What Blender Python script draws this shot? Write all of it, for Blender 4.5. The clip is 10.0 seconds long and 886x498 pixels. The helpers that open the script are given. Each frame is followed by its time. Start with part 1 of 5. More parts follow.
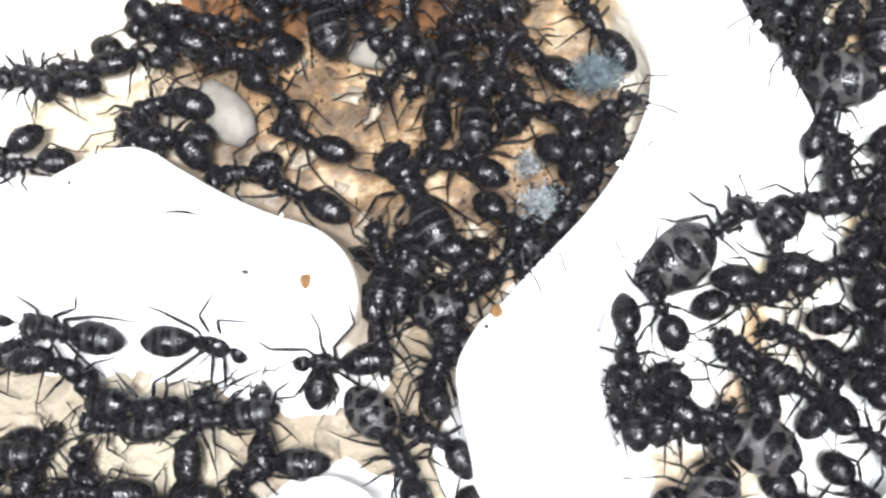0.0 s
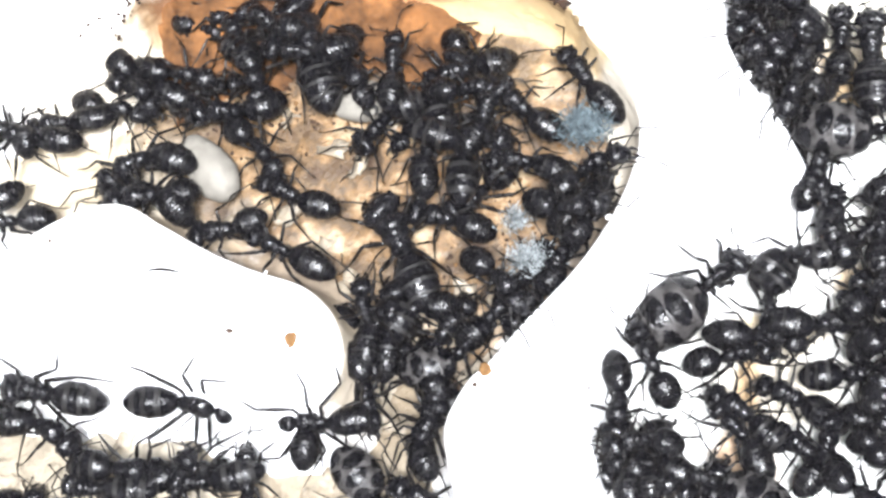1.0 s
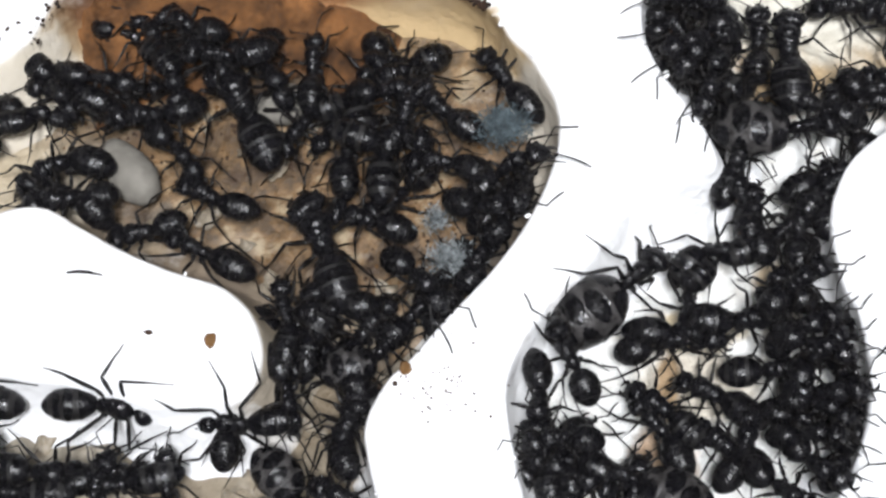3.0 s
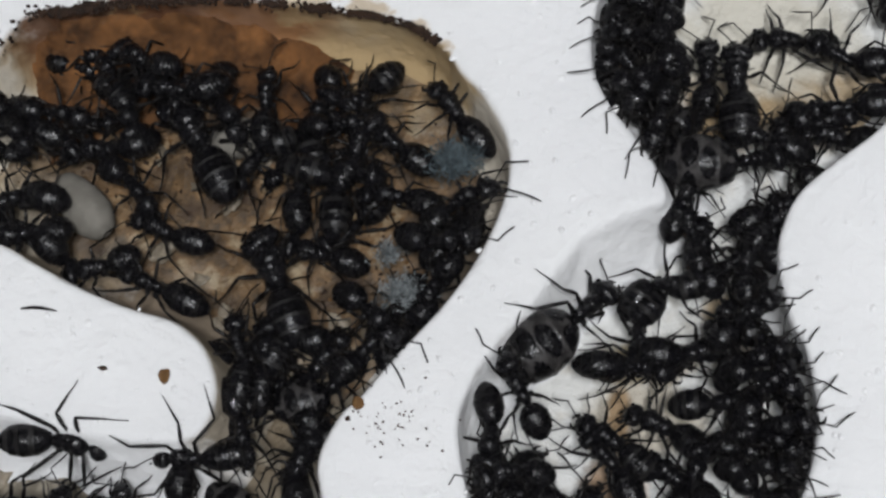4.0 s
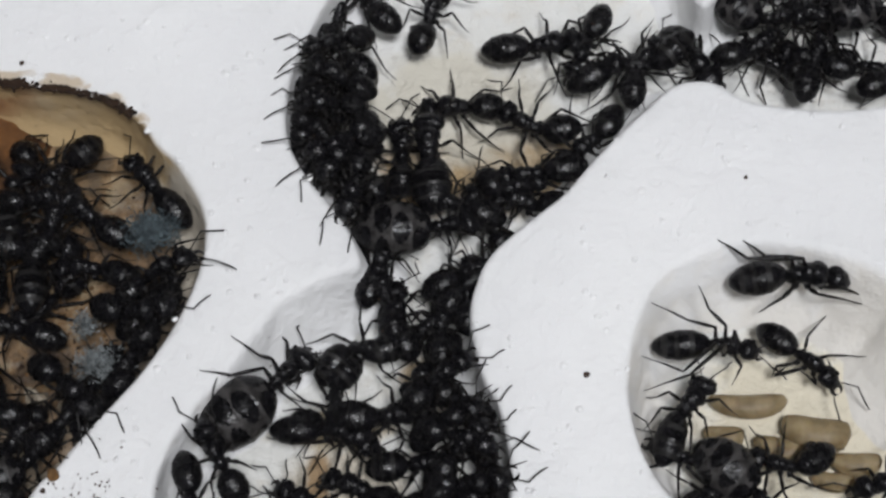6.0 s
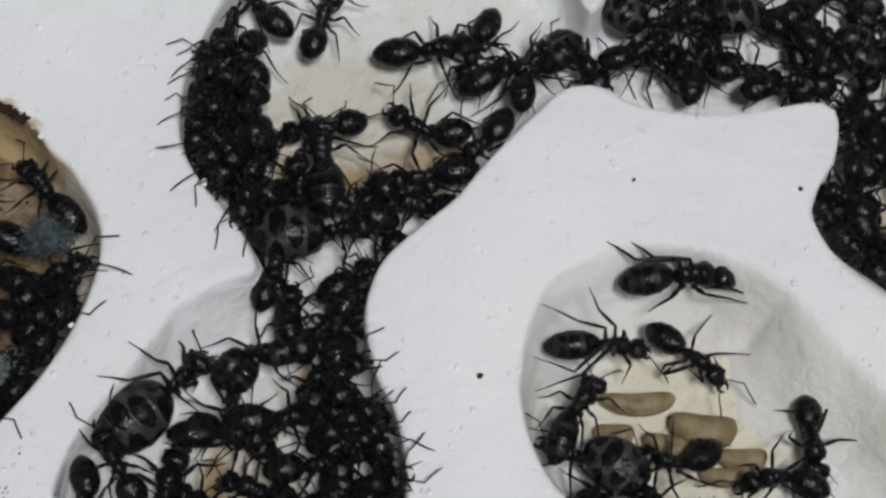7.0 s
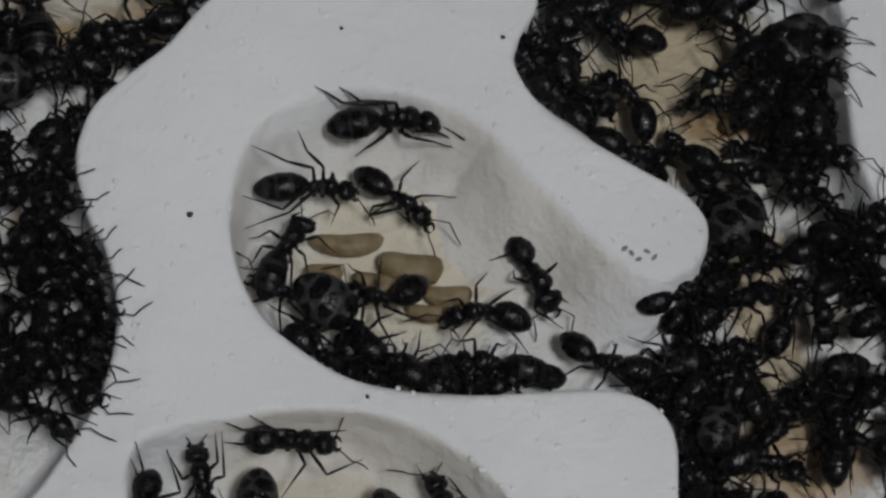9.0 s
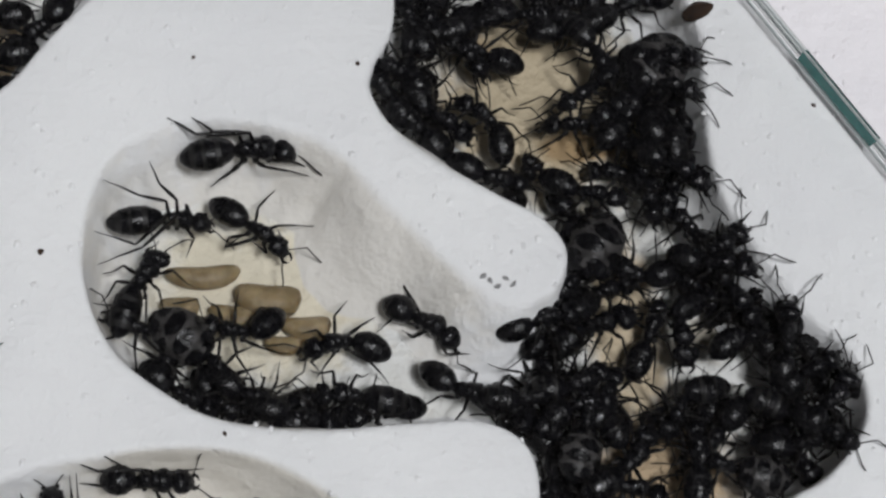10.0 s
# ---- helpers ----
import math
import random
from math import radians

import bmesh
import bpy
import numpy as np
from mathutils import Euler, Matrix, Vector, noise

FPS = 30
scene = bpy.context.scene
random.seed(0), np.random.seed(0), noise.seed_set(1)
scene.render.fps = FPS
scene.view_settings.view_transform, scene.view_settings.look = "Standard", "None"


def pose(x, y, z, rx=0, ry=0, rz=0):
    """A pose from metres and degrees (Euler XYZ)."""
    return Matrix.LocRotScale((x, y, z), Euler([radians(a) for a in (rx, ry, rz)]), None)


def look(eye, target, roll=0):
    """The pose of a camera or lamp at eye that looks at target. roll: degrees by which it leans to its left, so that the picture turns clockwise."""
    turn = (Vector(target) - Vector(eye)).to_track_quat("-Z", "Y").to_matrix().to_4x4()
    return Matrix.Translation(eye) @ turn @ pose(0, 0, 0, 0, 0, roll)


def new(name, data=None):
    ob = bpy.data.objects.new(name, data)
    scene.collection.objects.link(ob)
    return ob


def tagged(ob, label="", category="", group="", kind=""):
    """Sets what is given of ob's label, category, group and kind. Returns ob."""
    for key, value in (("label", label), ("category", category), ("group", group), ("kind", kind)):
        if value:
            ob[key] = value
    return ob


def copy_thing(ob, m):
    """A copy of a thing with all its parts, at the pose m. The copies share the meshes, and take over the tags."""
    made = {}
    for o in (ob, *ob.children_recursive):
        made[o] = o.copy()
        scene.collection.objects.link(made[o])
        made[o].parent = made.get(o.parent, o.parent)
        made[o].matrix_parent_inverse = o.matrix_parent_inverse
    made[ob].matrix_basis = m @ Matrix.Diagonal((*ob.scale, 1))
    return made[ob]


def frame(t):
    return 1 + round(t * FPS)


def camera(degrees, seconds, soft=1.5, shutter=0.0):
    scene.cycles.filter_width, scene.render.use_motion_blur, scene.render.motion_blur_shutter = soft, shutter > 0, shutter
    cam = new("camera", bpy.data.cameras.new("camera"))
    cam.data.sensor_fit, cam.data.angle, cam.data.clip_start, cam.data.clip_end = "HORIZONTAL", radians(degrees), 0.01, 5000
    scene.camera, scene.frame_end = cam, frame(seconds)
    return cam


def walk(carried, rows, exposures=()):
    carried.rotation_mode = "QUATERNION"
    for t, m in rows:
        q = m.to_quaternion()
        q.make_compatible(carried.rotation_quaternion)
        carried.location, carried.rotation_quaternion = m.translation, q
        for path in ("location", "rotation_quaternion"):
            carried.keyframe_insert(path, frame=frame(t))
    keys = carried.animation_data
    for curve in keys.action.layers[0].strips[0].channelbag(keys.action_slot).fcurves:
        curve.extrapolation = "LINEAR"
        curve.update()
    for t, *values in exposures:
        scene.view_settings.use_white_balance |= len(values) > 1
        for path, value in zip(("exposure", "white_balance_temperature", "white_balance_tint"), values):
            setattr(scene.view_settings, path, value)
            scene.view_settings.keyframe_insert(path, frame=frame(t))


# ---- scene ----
# A plaster ant nest under a pane of glass, seen close from above. Built in millimetres, S turns them into metres.
S = 0.001

cam = camera(24.0, 10.0, soft=2.7)
PATH = [
    (0.0, pose(0.00436, -0.05399, 0.14073, 17.464, 8.599, 4.450)),
    (0.5, pose(0.00462, -0.05294, 0.14002, 17.943, 8.646, 4.324)),
    (1.0, pose(0.00444, -0.05135, 0.13894, 18.179, 8.599, 3.957)),
    (1.5, pose(0.00485, -0.05070, 0.13832, 18.521, 8.599, 3.584)),
    (2.0, pose(0.00490, -0.04996, 0.13794, 18.240, 8.094, 3.265)),
    (2.5, pose(0.00552, -0.05227, 0.13834, 18.646, 7.466, 3.127)),
    (2.7, pose(0.00612, -0.05461, 0.13742, 19.525, 7.422, 3.237)),
    (3.8, pose(0.00576, -0.05316, 0.13905, 18.987, 6.373, 2.636)),
    (4.0, pose(0.00768, -0.05170, 0.13960, 19.007, 6.603, 2.599)),
    (4.5, pose(0.00775, -0.05117, 0.13985, 19.797, 5.316, 2.044)),
    (5.0, pose(0.00995, -0.05211, 0.13935, 20.498, 3.966, 1.292)),
    (5.5, pose(0.01179, -0.05551, 0.13910, 21.967, 1.327, 0.049)),
    (5.7, pose(0.01308, -0.05676, 0.13816, 22.570, 1.341, -0.291)),
    (6.8, pose(0.01150, -0.05358, 0.14161, 21.241, -1.343, -2.168)),
    (7.0, pose(0.01174, -0.05494, 0.14153, 21.605, -1.890, -2.449)),
    (7.5, pose(0.01429, -0.05637, 0.14261, 20.809, -2.246, -2.673)),
    (8.0, pose(0.01434, -0.05937, 0.14310, 20.858, -3.008, -3.041)),
    (8.5, pose(0.01632, -0.06360, 0.14264, 21.347, -4.671, -3.870)),
    (9.0, pose(0.01626, -0.06712, 0.14135, 21.671, -7.264, -5.234)),
    (9.5, pose(0.01875, -0.06486, 0.14185, 21.446, -8.889, -6.223)),
    (10.0, pose(0.01958, -0.06333, 0.14196, 21.342, -9.476, -7.343)),
]
LIGHT = [(0.0, 1.98, 6260, 12), (1.0, 2.32, 6260, 12), (1.5, 2.34, 6260, 12), (2.5, 1.22, 6260, 12), (2.7, 0.95, 6270, 12), (3.8, 0.2, 6370, 11), (4.0, -0.27, 6350, 11), (4.5, -0.9, 6270, 9),
         (5.0, -0.58, 6300, 10), (5.5, -0.3, 6400, 12), (5.7, -0.3, 6380, 12), (6.8, -0.36, 6370, 11), (7.0, -0.53, 6370, 11), (7.5, -1.0, 6380, 11), (8.0, -1.36, 6380, 11), (8.5, -1.33, 6380, 11), (9.0, -1.24, 6380, 11),
         (9.5, -0.94, 6380, 11), (10.0, -0.55, 6380, 11)]
walk(cam, PATH, LIGHT)

# ---- light: a broad round ceiling lamp, a little to the right of the nest, in an added pale room ----
world = bpy.data.worlds.new("world")
scene.world = world
world.use_nodes = True
world.node_tree.nodes["Background"].inputs["Color"].default_value = (0.6, 0.7, 0.8, 1)
world.node_tree.nodes["Background"].inputs["Strength"].default_value = 0.3
LAMP_AT = (0.20, -0.42, 1.46)
lamp = new("lamp_light", bpy.data.lights.new("lamp_light", "AREA"))
lamp.data.shape, lamp.data.size, lamp.data.energy, lamp.data.color = "DISK", 0.34, 26.5, (1.0, 0.97, 0.99)
lamp.matrix_world = look(LAMP_AT, (0.0, 0.0, 0.0))


# ---- materials ----
def nodes(name):
    m = bpy.data.materials.new(name)
    m.use_nodes = True
    t = m.node_tree
    return m, t, t.nodes["Principled BSDF"]


def coords(t):
    """Object space in millimetres."""
    c = t.nodes.new("ShaderNodeTexCoord")
    k = t.nodes.new("ShaderNodeVectorMath")
    k.operation = "SCALE"
    k.inputs["Scale"].default_value = 1 / S
    t.links.new(c.outputs["Object"], k.inputs[0])
    return k.outputs[0]


def noise_of(t, vec, scale, detail=4.0, rough=0.55, kind="Fac"):
    n = t.nodes.new("ShaderNodeTexNoise")
    n.inputs["Scale"].default_value, n.inputs["Detail"].default_value, n.inputs["Roughness"].default_value = scale, detail, rough
    t.links.new(vec, n.inputs["Vector"])
    return n.outputs[kind]


def ramp(t, fac, *stops):
    r = t.nodes.new("ShaderNodeValToRGB")
    e = r.color_ramp.elements
    while len(e) < len(stops):
        e.new(0.5)
    for x, (p, c) in zip(e, stops):
        x.position, x.color = p, (*c, 1) if len(c) == 3 else c
    t.links.new(fac, r.inputs["Fac"])
    return r.outputs["Color"]


def mix(t, fac, a, b, mode="MIX"):
    m = t.nodes.new("ShaderNodeMix")
    m.data_type, m.blend_type = "RGBA", mode
    for v, i in ((fac, 0), (a, 6), (b, 7)):
        if isinstance(v, (int, float)):
            m.inputs[i].default_value = v
        elif isinstance(v, tuple):
            m.inputs[i].default_value = (*v, 1)
        else:
            t.links.new(v, m.inputs[i])
    return m.outputs[2]


def sums(t, op, a, b):
    m = t.nodes.new("ShaderNodeMath")
    m.operation = op
    for v, i in ((a, 0), (b, 1)):
        if isinstance(v, (int, float)):
            m.inputs[i].default_value = v
        else:
            t.links.new(v, m.inputs[i])
    return m.outputs[0]


def bump(t, bsdf, height, strength, mm):
    b = t.nodes.new("ShaderNodeBump")
    b.inputs["Strength"].default_value, b.inputs["Distance"].default_value = strength, mm * S
    t.links.new(height, b.inputs["Height"])
    t.links.new(b.outputs[0], bsdf.inputs["Normal"])


def spot_mask(t, vec, x, y, rx, ry, ragged=0.35):
    """1 inside a ragged oval stain, 0 outside."""
    s = t.nodes.new("ShaderNodeVectorMath")
    s.operation = "SUBTRACT"
    t.links.new(vec, s.inputs[0])
    s.inputs[1].default_value = (x, y, 0)
    d = t.nodes.new("ShaderNodeVectorMath")
    d.operation = "MULTIPLY"
    t.links.new(s.outputs[0], d.inputs[0])
    d.inputs[1].default_value = (1 / rx, 1 / ry, 0)
    n = t.nodes.new("ShaderNodeVectorMath")
    n.operation = "LENGTH"
    t.links.new(d.outputs[0], n.inputs[0])
    rough = sums(t, "MULTIPLY", sums(t, "SUBTRACT", noise_of(t, vec, 0.35, 6, 0.65), 0.5), ragged * 4)
    r = t.nodes.new("ShaderNodeMapRange")
    r.inputs["From Min"].default_value, r.inputs["From Max"].default_value = 1.15, 0.7
    t.links.new(sums(t, "ADD", n.outputs["Value"], rough), r.inputs["Value"])
    return r.outputs[0]


def plaster_mat():
    m, t, b = nodes("white_plaster")
    v = coords(t)
    base = ramp(t, noise_of(t, v, 0.06, 5), (0.3, (0.80, 0.80, 0.81)), (0.7, (0.87, 0.87, 0.87)))
    pits = ramp(t, noise_of(t, v, 2.6, 3, 0.6), (0.70, (1, 1, 1)), (0.76, (0.72, 0.70, 0.68)))
    col = mix(t, 0.5, base, pits, "MULTIPLY")
    # brown seepage along the stained chamber's rim, plus painted shade on its right wall
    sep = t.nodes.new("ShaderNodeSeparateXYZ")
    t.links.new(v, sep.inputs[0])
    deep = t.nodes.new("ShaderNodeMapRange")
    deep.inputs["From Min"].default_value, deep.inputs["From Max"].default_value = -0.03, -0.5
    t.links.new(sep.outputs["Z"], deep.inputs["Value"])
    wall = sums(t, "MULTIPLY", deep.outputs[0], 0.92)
    for x, y, rx, ry, c in WALL_STAINS_AND_SHADE:
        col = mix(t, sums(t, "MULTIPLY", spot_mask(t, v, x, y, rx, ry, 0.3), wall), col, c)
    for x, y, rx, ry, c in SEEPS:
        col = mix(t, sums(t, "MULTIPLY", spot_mask(t, v, x, y, rx, ry, 0.95), 0.7), col, c)
    t.links.new(col, b.inputs["Base Color"])
    b.inputs["Roughness"].default_value = 0.85
    h = sums(t, "ADD", sums(t, "MULTIPLY", noise_of(t, v, 0.35, 5, 0.6), 1.6), sums(t, "MULTIPLY", noise_of(t, v, 3.2, 4, 0.65), 0.22))
    bump(t, b, h, 0.75, 0.5)
    return m


def floor_mat():
    m, t, b = nodes("chamber_floor_plaster")
    v = coords(t)
    base = ramp(t, noise_of(t, v, 0.16, 6), (0.35, (0.79, 0.78, 0.74)), (0.6, (0.85, 0.85, 0.83)))
    grime = ramp(t, noise_of(t, v, 0.5, 6, 0.7), (0.52, (1, 1, 1)), (0.8, (0.70, 0.60, 0.46)))
    col = mix(t, 0.55, base, grime, "MULTIPLY")
    for x, y, rx, ry, c in FLOOR_STAINS:
        col = mix(t, sums(t, "MULTIPLY", spot_mask(t, v, x, y, rx, ry), 0.9), col, c)
    # wet litter trodden into the floor of the stained chamber
    litter = ramp(t, noise_of(t, v, 0.34, 7, 0.62), (0.36, UMBER), (0.45, (0.08, 0.05, 0.024)), (0.54, (0.21, 0.12, 0.05)), (0.64, (0.40, 0.31, 0.19)))
    where = sums(t, "MAXIMUM", spot_mask(t, v, -25, 3, 21, 12, 0.3), spot_mask(t, v, -16, -7, 8, 8, 0.3))
    col = mix(t, sums(t, "MULTIPLY", where, 0.82), col, litter)
    t.links.new(col, b.inputs["Base Color"])
    b.inputs["Roughness"].default_value = 0.6
    h = sums(t, "ADD", sums(t, "MULTIPLY", noise_of(t, v, 0.45, 5, 0.65), 1.8), sums(t, "MULTIPLY", noise_of(t, v, 3.5, 4), 0.3))
    bump(t, b, h, 0.9, 0.5)
    return m


def chitin_mat(name, c, rough):
    m, t, b = nodes(name)
    v = coords(t)
    n = noise_of(t, v, 1.4, 4)
    col = ramp(t, n, (0.34, tuple(k * 0.45 for k in c)), (0.66, tuple(k * 1.9 for k in c)))
    t.links.new(col, b.inputs["Base Color"])
    t.links.new(ramp(t, noise_of(t, v, 3.0, 3), (0.32, (rough * 0.8,) * 3), (0.68, (rough * 2.4,) * 3)), b.inputs["Roughness"])
    b.inputs["Specular IOR Level"].default_value = 0.26
    bump(t, b, sums(t, "ADD", noise_of(t, v, 1.6, 3, 0.55), sums(t, "MULTIPLY", noise_of(t, v, 5.0, 2), 0.2)), 0.8, 0.17)
    return m


def waxy_mat(name, c1, c2, rough=0.4, sss=0.35, scale=0.7):
    m, t, b = nodes(name)
    v = coords(t)
    t.links.new(ramp(t, noise_of(t, v, scale, 4), (0.35, c1), (0.68, c2)), b.inputs["Base Color"])
    b.inputs["Roughness"].default_value = rough
    b.inputs["Specular IOR Level"].default_value = 0.3
    b.inputs["Subsurface Weight"].default_value = sss
    b.inputs["Subsurface Radius"].default_value = (0.0006, 0.0004, 0.0002)
    bump(t, b, noise_of(t, v, 2.5, 3), 0.3, 0.08)
    return m


def fuzz_mat(name, c1, c2, scale=1.5, rough=0.9):
    m, t, b = nodes(name)
    b.inputs["Specular IOR Level"].default_value = 0.25
    v = coords(t)
    t.links.new(ramp(t, noise_of(t, v, scale, 6, 0.7), (0.35, c1), (0.7, c2)), b.inputs["Base Color"])
    b.inputs["Roughness"].default_value = rough
    bump(t, b, noise_of(t, v, 4.0, 4), 0.8, 0.15)
    return m


ORANGE, UMBER, TAN, OCHRE = (0.29, 0.13, 0.046), (0.04, 0.02, 0.010), (0.105, 0.068, 0.034), (0.43, 0.32, 0.19)
CREAM = (0.58, 0.52, 0.42)
GOLD, BURNT, DUN = (0.46, 0.33, 0.17), (0.15, 0.06, 0.02), (0.25, 0.21, 0.15)
# dark brown at (-11, -6) stands in for shade and ants along the wall
# the last two entries tint the pocket slopes beige
WALL_STAINS_AND_SHADE = [(-42, -1, 14, 6, (0.34, 0.26, 0.165)), (-29, -8, 9, 5, (0.20, 0.14, 0.08)), (-22, -14, 7, 9, (0.28, 0.23, 0.16)), (-48, 6.5, 7, 4, CREAM), (-44, 10, 6, 4, CREAM), (-41.5, 12, 4, 3, GOLD), (-8, 5, 3, 10, CREAM), (-11, -6, 6, 7, (0.12, 0.085, 0.05)), (-12.5, 11, 6, 4, GOLD), (-18, 14, 10, 5.5, GOLD), (-29.5, 15, 10, 5.5, ORANGE), (-38.5, 14.5, 7.5, 5.5, BURNT), (-40, 14.6, 2.4, 1.6, UMBER), (-34.5, 14.4, 2.6, 1.0, UMBER), (-28, 14.6, 2.0, 0.7, BURNT),
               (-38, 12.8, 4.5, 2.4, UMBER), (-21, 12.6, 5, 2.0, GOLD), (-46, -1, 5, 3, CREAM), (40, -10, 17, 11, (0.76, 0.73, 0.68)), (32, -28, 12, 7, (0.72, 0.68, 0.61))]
SEEPS = [(-40, 14.7, 2.2, 0.5, BURNT), (-33.5, 16.0, 3.0, 0.45, BURNT), (-28.5, 16.0, 2.4, 0.4, ORANGE), (-22.5, 15.5, 2.6, 0.5, GOLD), (-17.5, 14.7, 1.8, 0.7, GOLD), (-13.6, 13.0, 1.3, 1.1, GOLD), (-11.4, 10.4, 0.7, 1.5, GOLD),
         (-36.3, 17.4, 1.1, 2.8, GOLD), (-36.4, 17.4, 0.7, 2.4, BURNT), (-36.2, 16.4, 1.8, 0.8, BURNT)]
FLOOR_STAINS = [(-1.6, -25.8, 5, 2.6, (0.34, 0.255, 0.155)), (-30, -22, 9, 4, DUN), (-40, -24, 26, 8, DUN), (-24, -20, 8, 11, DUN), (-56, -22, 10, 12, DUN), (-46, -28, 8, 3, (0.24, 0.19, 0.13)), (-31, -25, 6, 3, (0.24, 0.19, 0.13)), (-22, -12, 7, 6, (0.17, 0.13, 0.085)), (-22, -19, 5, 5, (0.2, 0.155, 0.1)), (-28, 4, 26, 17, TAN), (-40, 3, 9, 5, (0.34, 0.24, 0.14)), (-27, 12, 17, 3.5, ORANGE), (-36, 10, 12, 4, UMBER), (-26, 9, 10, 2.5, UMBER), (-45, 1, 6, 3, CREAM), (-51, 1, 8, 5, (0.46, 0.38, 0.26)), (-15, 10.5, 6, 3, OCHRE),
                (-31, 3, 6, 3, (0.16, 0.095, 0.045)), (-36, 4.5, 3, 1.6, (0.30, 0.17, 0.07)), (-20, 1, 8, 5, UMBER), (-33, -1, 2.2, 1.4, (0.30, 0.19, 0.09)), (-25, -4, 5, 4, (0.115, 0.075, 0.04)), (-27, -3, 2.6, 2, (0.13, 0.085, 0.05)), (-30, -4.6, 2.0, 1.3, CREAM), (-35.4, -2.4, 1.8, 1.2, CREAM), (-21, -10.5, 2.6, 1.8, CREAM), (-25, -8.5, 1.6, 2.2, (0.28, 0.2, 0.12)), (-18.5, -6.5, 2, 2.5, (0.12, 0.08, 0.05)), (-38, 2.5, 2.4, 1.4, (0.28, 0.165, 0.075)), (3.6, -15.2, 4.6, 3.2, CREAM), (1.8, -15.0, 0.9, 2.2, (0.36, 0.23, 0.11)), (9.5, -7, 1.6, 2.0, OCHRE), (9.5, 9, 4, 3.5, (0.36, 0.23, 0.10)), (15, 9.5, 10, 3.5, (0.42, 0.30, 0.16)), (1.5, -21.1, 2.4, 3.4, (0.34, 0.21, 0.11)), (3.5, -10.8, 4, 1.6, (0.5, 0.4, 0.24)), (12, 15, 8, 5, (0.70, 0.66, 0.56)), (61, 3, 9, 9, (0.58, 0.47, 0.30)), (63.5, -0.5, 3.4, 1.6, (0.38, 0.25, 0.12)), (57, 8.4, 2.4, 1.2, (0.38, 0.25, 0.12)), (60, 9.5, 4, 2, (0.55, 0.45, 0.30)), (65, -16, 3.2, 8, (0.60, 0.48, 0.31)), (66.6, -12, 1.2, 1.0, (0.36, 0.24, 0.12)), (66, -28, 6, 4.5, (0.50, 0.35, 0.19)), (72, -17, 4, 1.6, CREAM),
                (10, -9.5, 2, 2, CREAM), (-24, -25, 9, 5, (0.27, 0.225, 0.16)), (-44, -27, 9, 4, (0.33, 0.29, 0.215)), (37, -11.5, 9, 7, (0.78, 0.71, 0.55)), (30, -28, 6, 4, (0.72, 0.66, 0.54))]
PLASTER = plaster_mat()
FLOOR = floor_mat()
BLACK = chitin_mat("black_chitin", (0.0034, 0.0033, 0.0042), 0.17)
GLOSS = chitin_mat("glossy_black_chitin", (0.0029, 0.0028, 0.0036), 0.15)
LEGM = chitin_mat("dark_leg_chitin", (0.003, 0.0024, 0.0024), 0.24)
GREY = chitin_mat("grey_membrane", (0.03, 0.028, 0.0275), 0.22)
PALE = chitin_mat("pale_seam", (0.010, 0.0095, 0.0095), 0.26)
DIM = chitin_mat("dim_seam", (0.0052, 0.005, 0.0052), 0.2)
LARVA = waxy_mat("tan_larva_skin", (0.20, 0.145, 0.075), (0.38, 0.30, 0.18), 0.5, 0.6)
COCOON = waxy_mat("tan_cocoon_silk", (0.17, 0.115, 0.06), (0.34, 0.26, 0.155), 0.5, 0.2)
PUPA = waxy_mat("pale_grey_pupa_skin", (0.15, 0.14, 0.12), (0.22, 0.205, 0.178), 0.8, 0.0, 0.9)
MOULD = fuzz_mat("blue_grey_mould", (0.008, 0.011, 0.014), (0.19, 0.245, 0.27), 1.1)
PALE_MOULD = fuzz_mat("pale_grey_mould", (0.02, 0.024, 0.026), (0.46, 0.50, 0.51), 1.3)
CRUMB = fuzz_mat("dark_brown_crumb", (0.018, 0.011, 0.008), (0.085, 0.05, 0.03))
RUST = fuzz_mat("rusty_crumb", (0.10, 0.05, 0.018), (0.21, 0.115, 0.045))
CRUST = fuzz_mat("dark_rim_crust", (0.008, 0.005, 0.004), (0.05, 0.026, 0.014))
HEAP = fuzz_mat("wet_brown_refuse", (0.018, 0.008, 0.0035), (0.24, 0.105, 0.034), 0.3, 0.85)
SPECK_SHADE = fuzz_mat("grey_speck_shade", (0.2, 0.2, 0.2), (0.4, 0.4, 0.4))
HUSK = waxy_mat("pale_husk_skin", (0.17, 0.14, 0.10), (0.36, 0.31, 0.24), 0.45, 0.1, 0.9)


def glass_mat():
    """A thin clear pane: it lets light straight through and mirrors a little, more at a slant."""
    m, t, b = nodes("clear_glass")
    clear, gloss, blend, fresnel = (t.nodes.new("ShaderNode" + k) for k in ("BsdfTransparent", "BsdfGlossy", "MixShader", "Fresnel"))
    clear.inputs["Color"].default_value = (0.985, 0.995, 0.99, 1)
    gloss.inputs["Roughness"].default_value = 0.0
    fresnel.inputs["IOR"].default_value = 1.45
    for out, into in ((fresnel.outputs[0], blend.inputs[0]), (clear.outputs[0], blend.inputs[1]), (gloss.outputs[0], blend.inputs[2]), (blend.outputs[0], t.nodes["Material Output"].inputs["Surface"])):
        t.links.new(out, into)
    return m


GLASS = glass_mat()


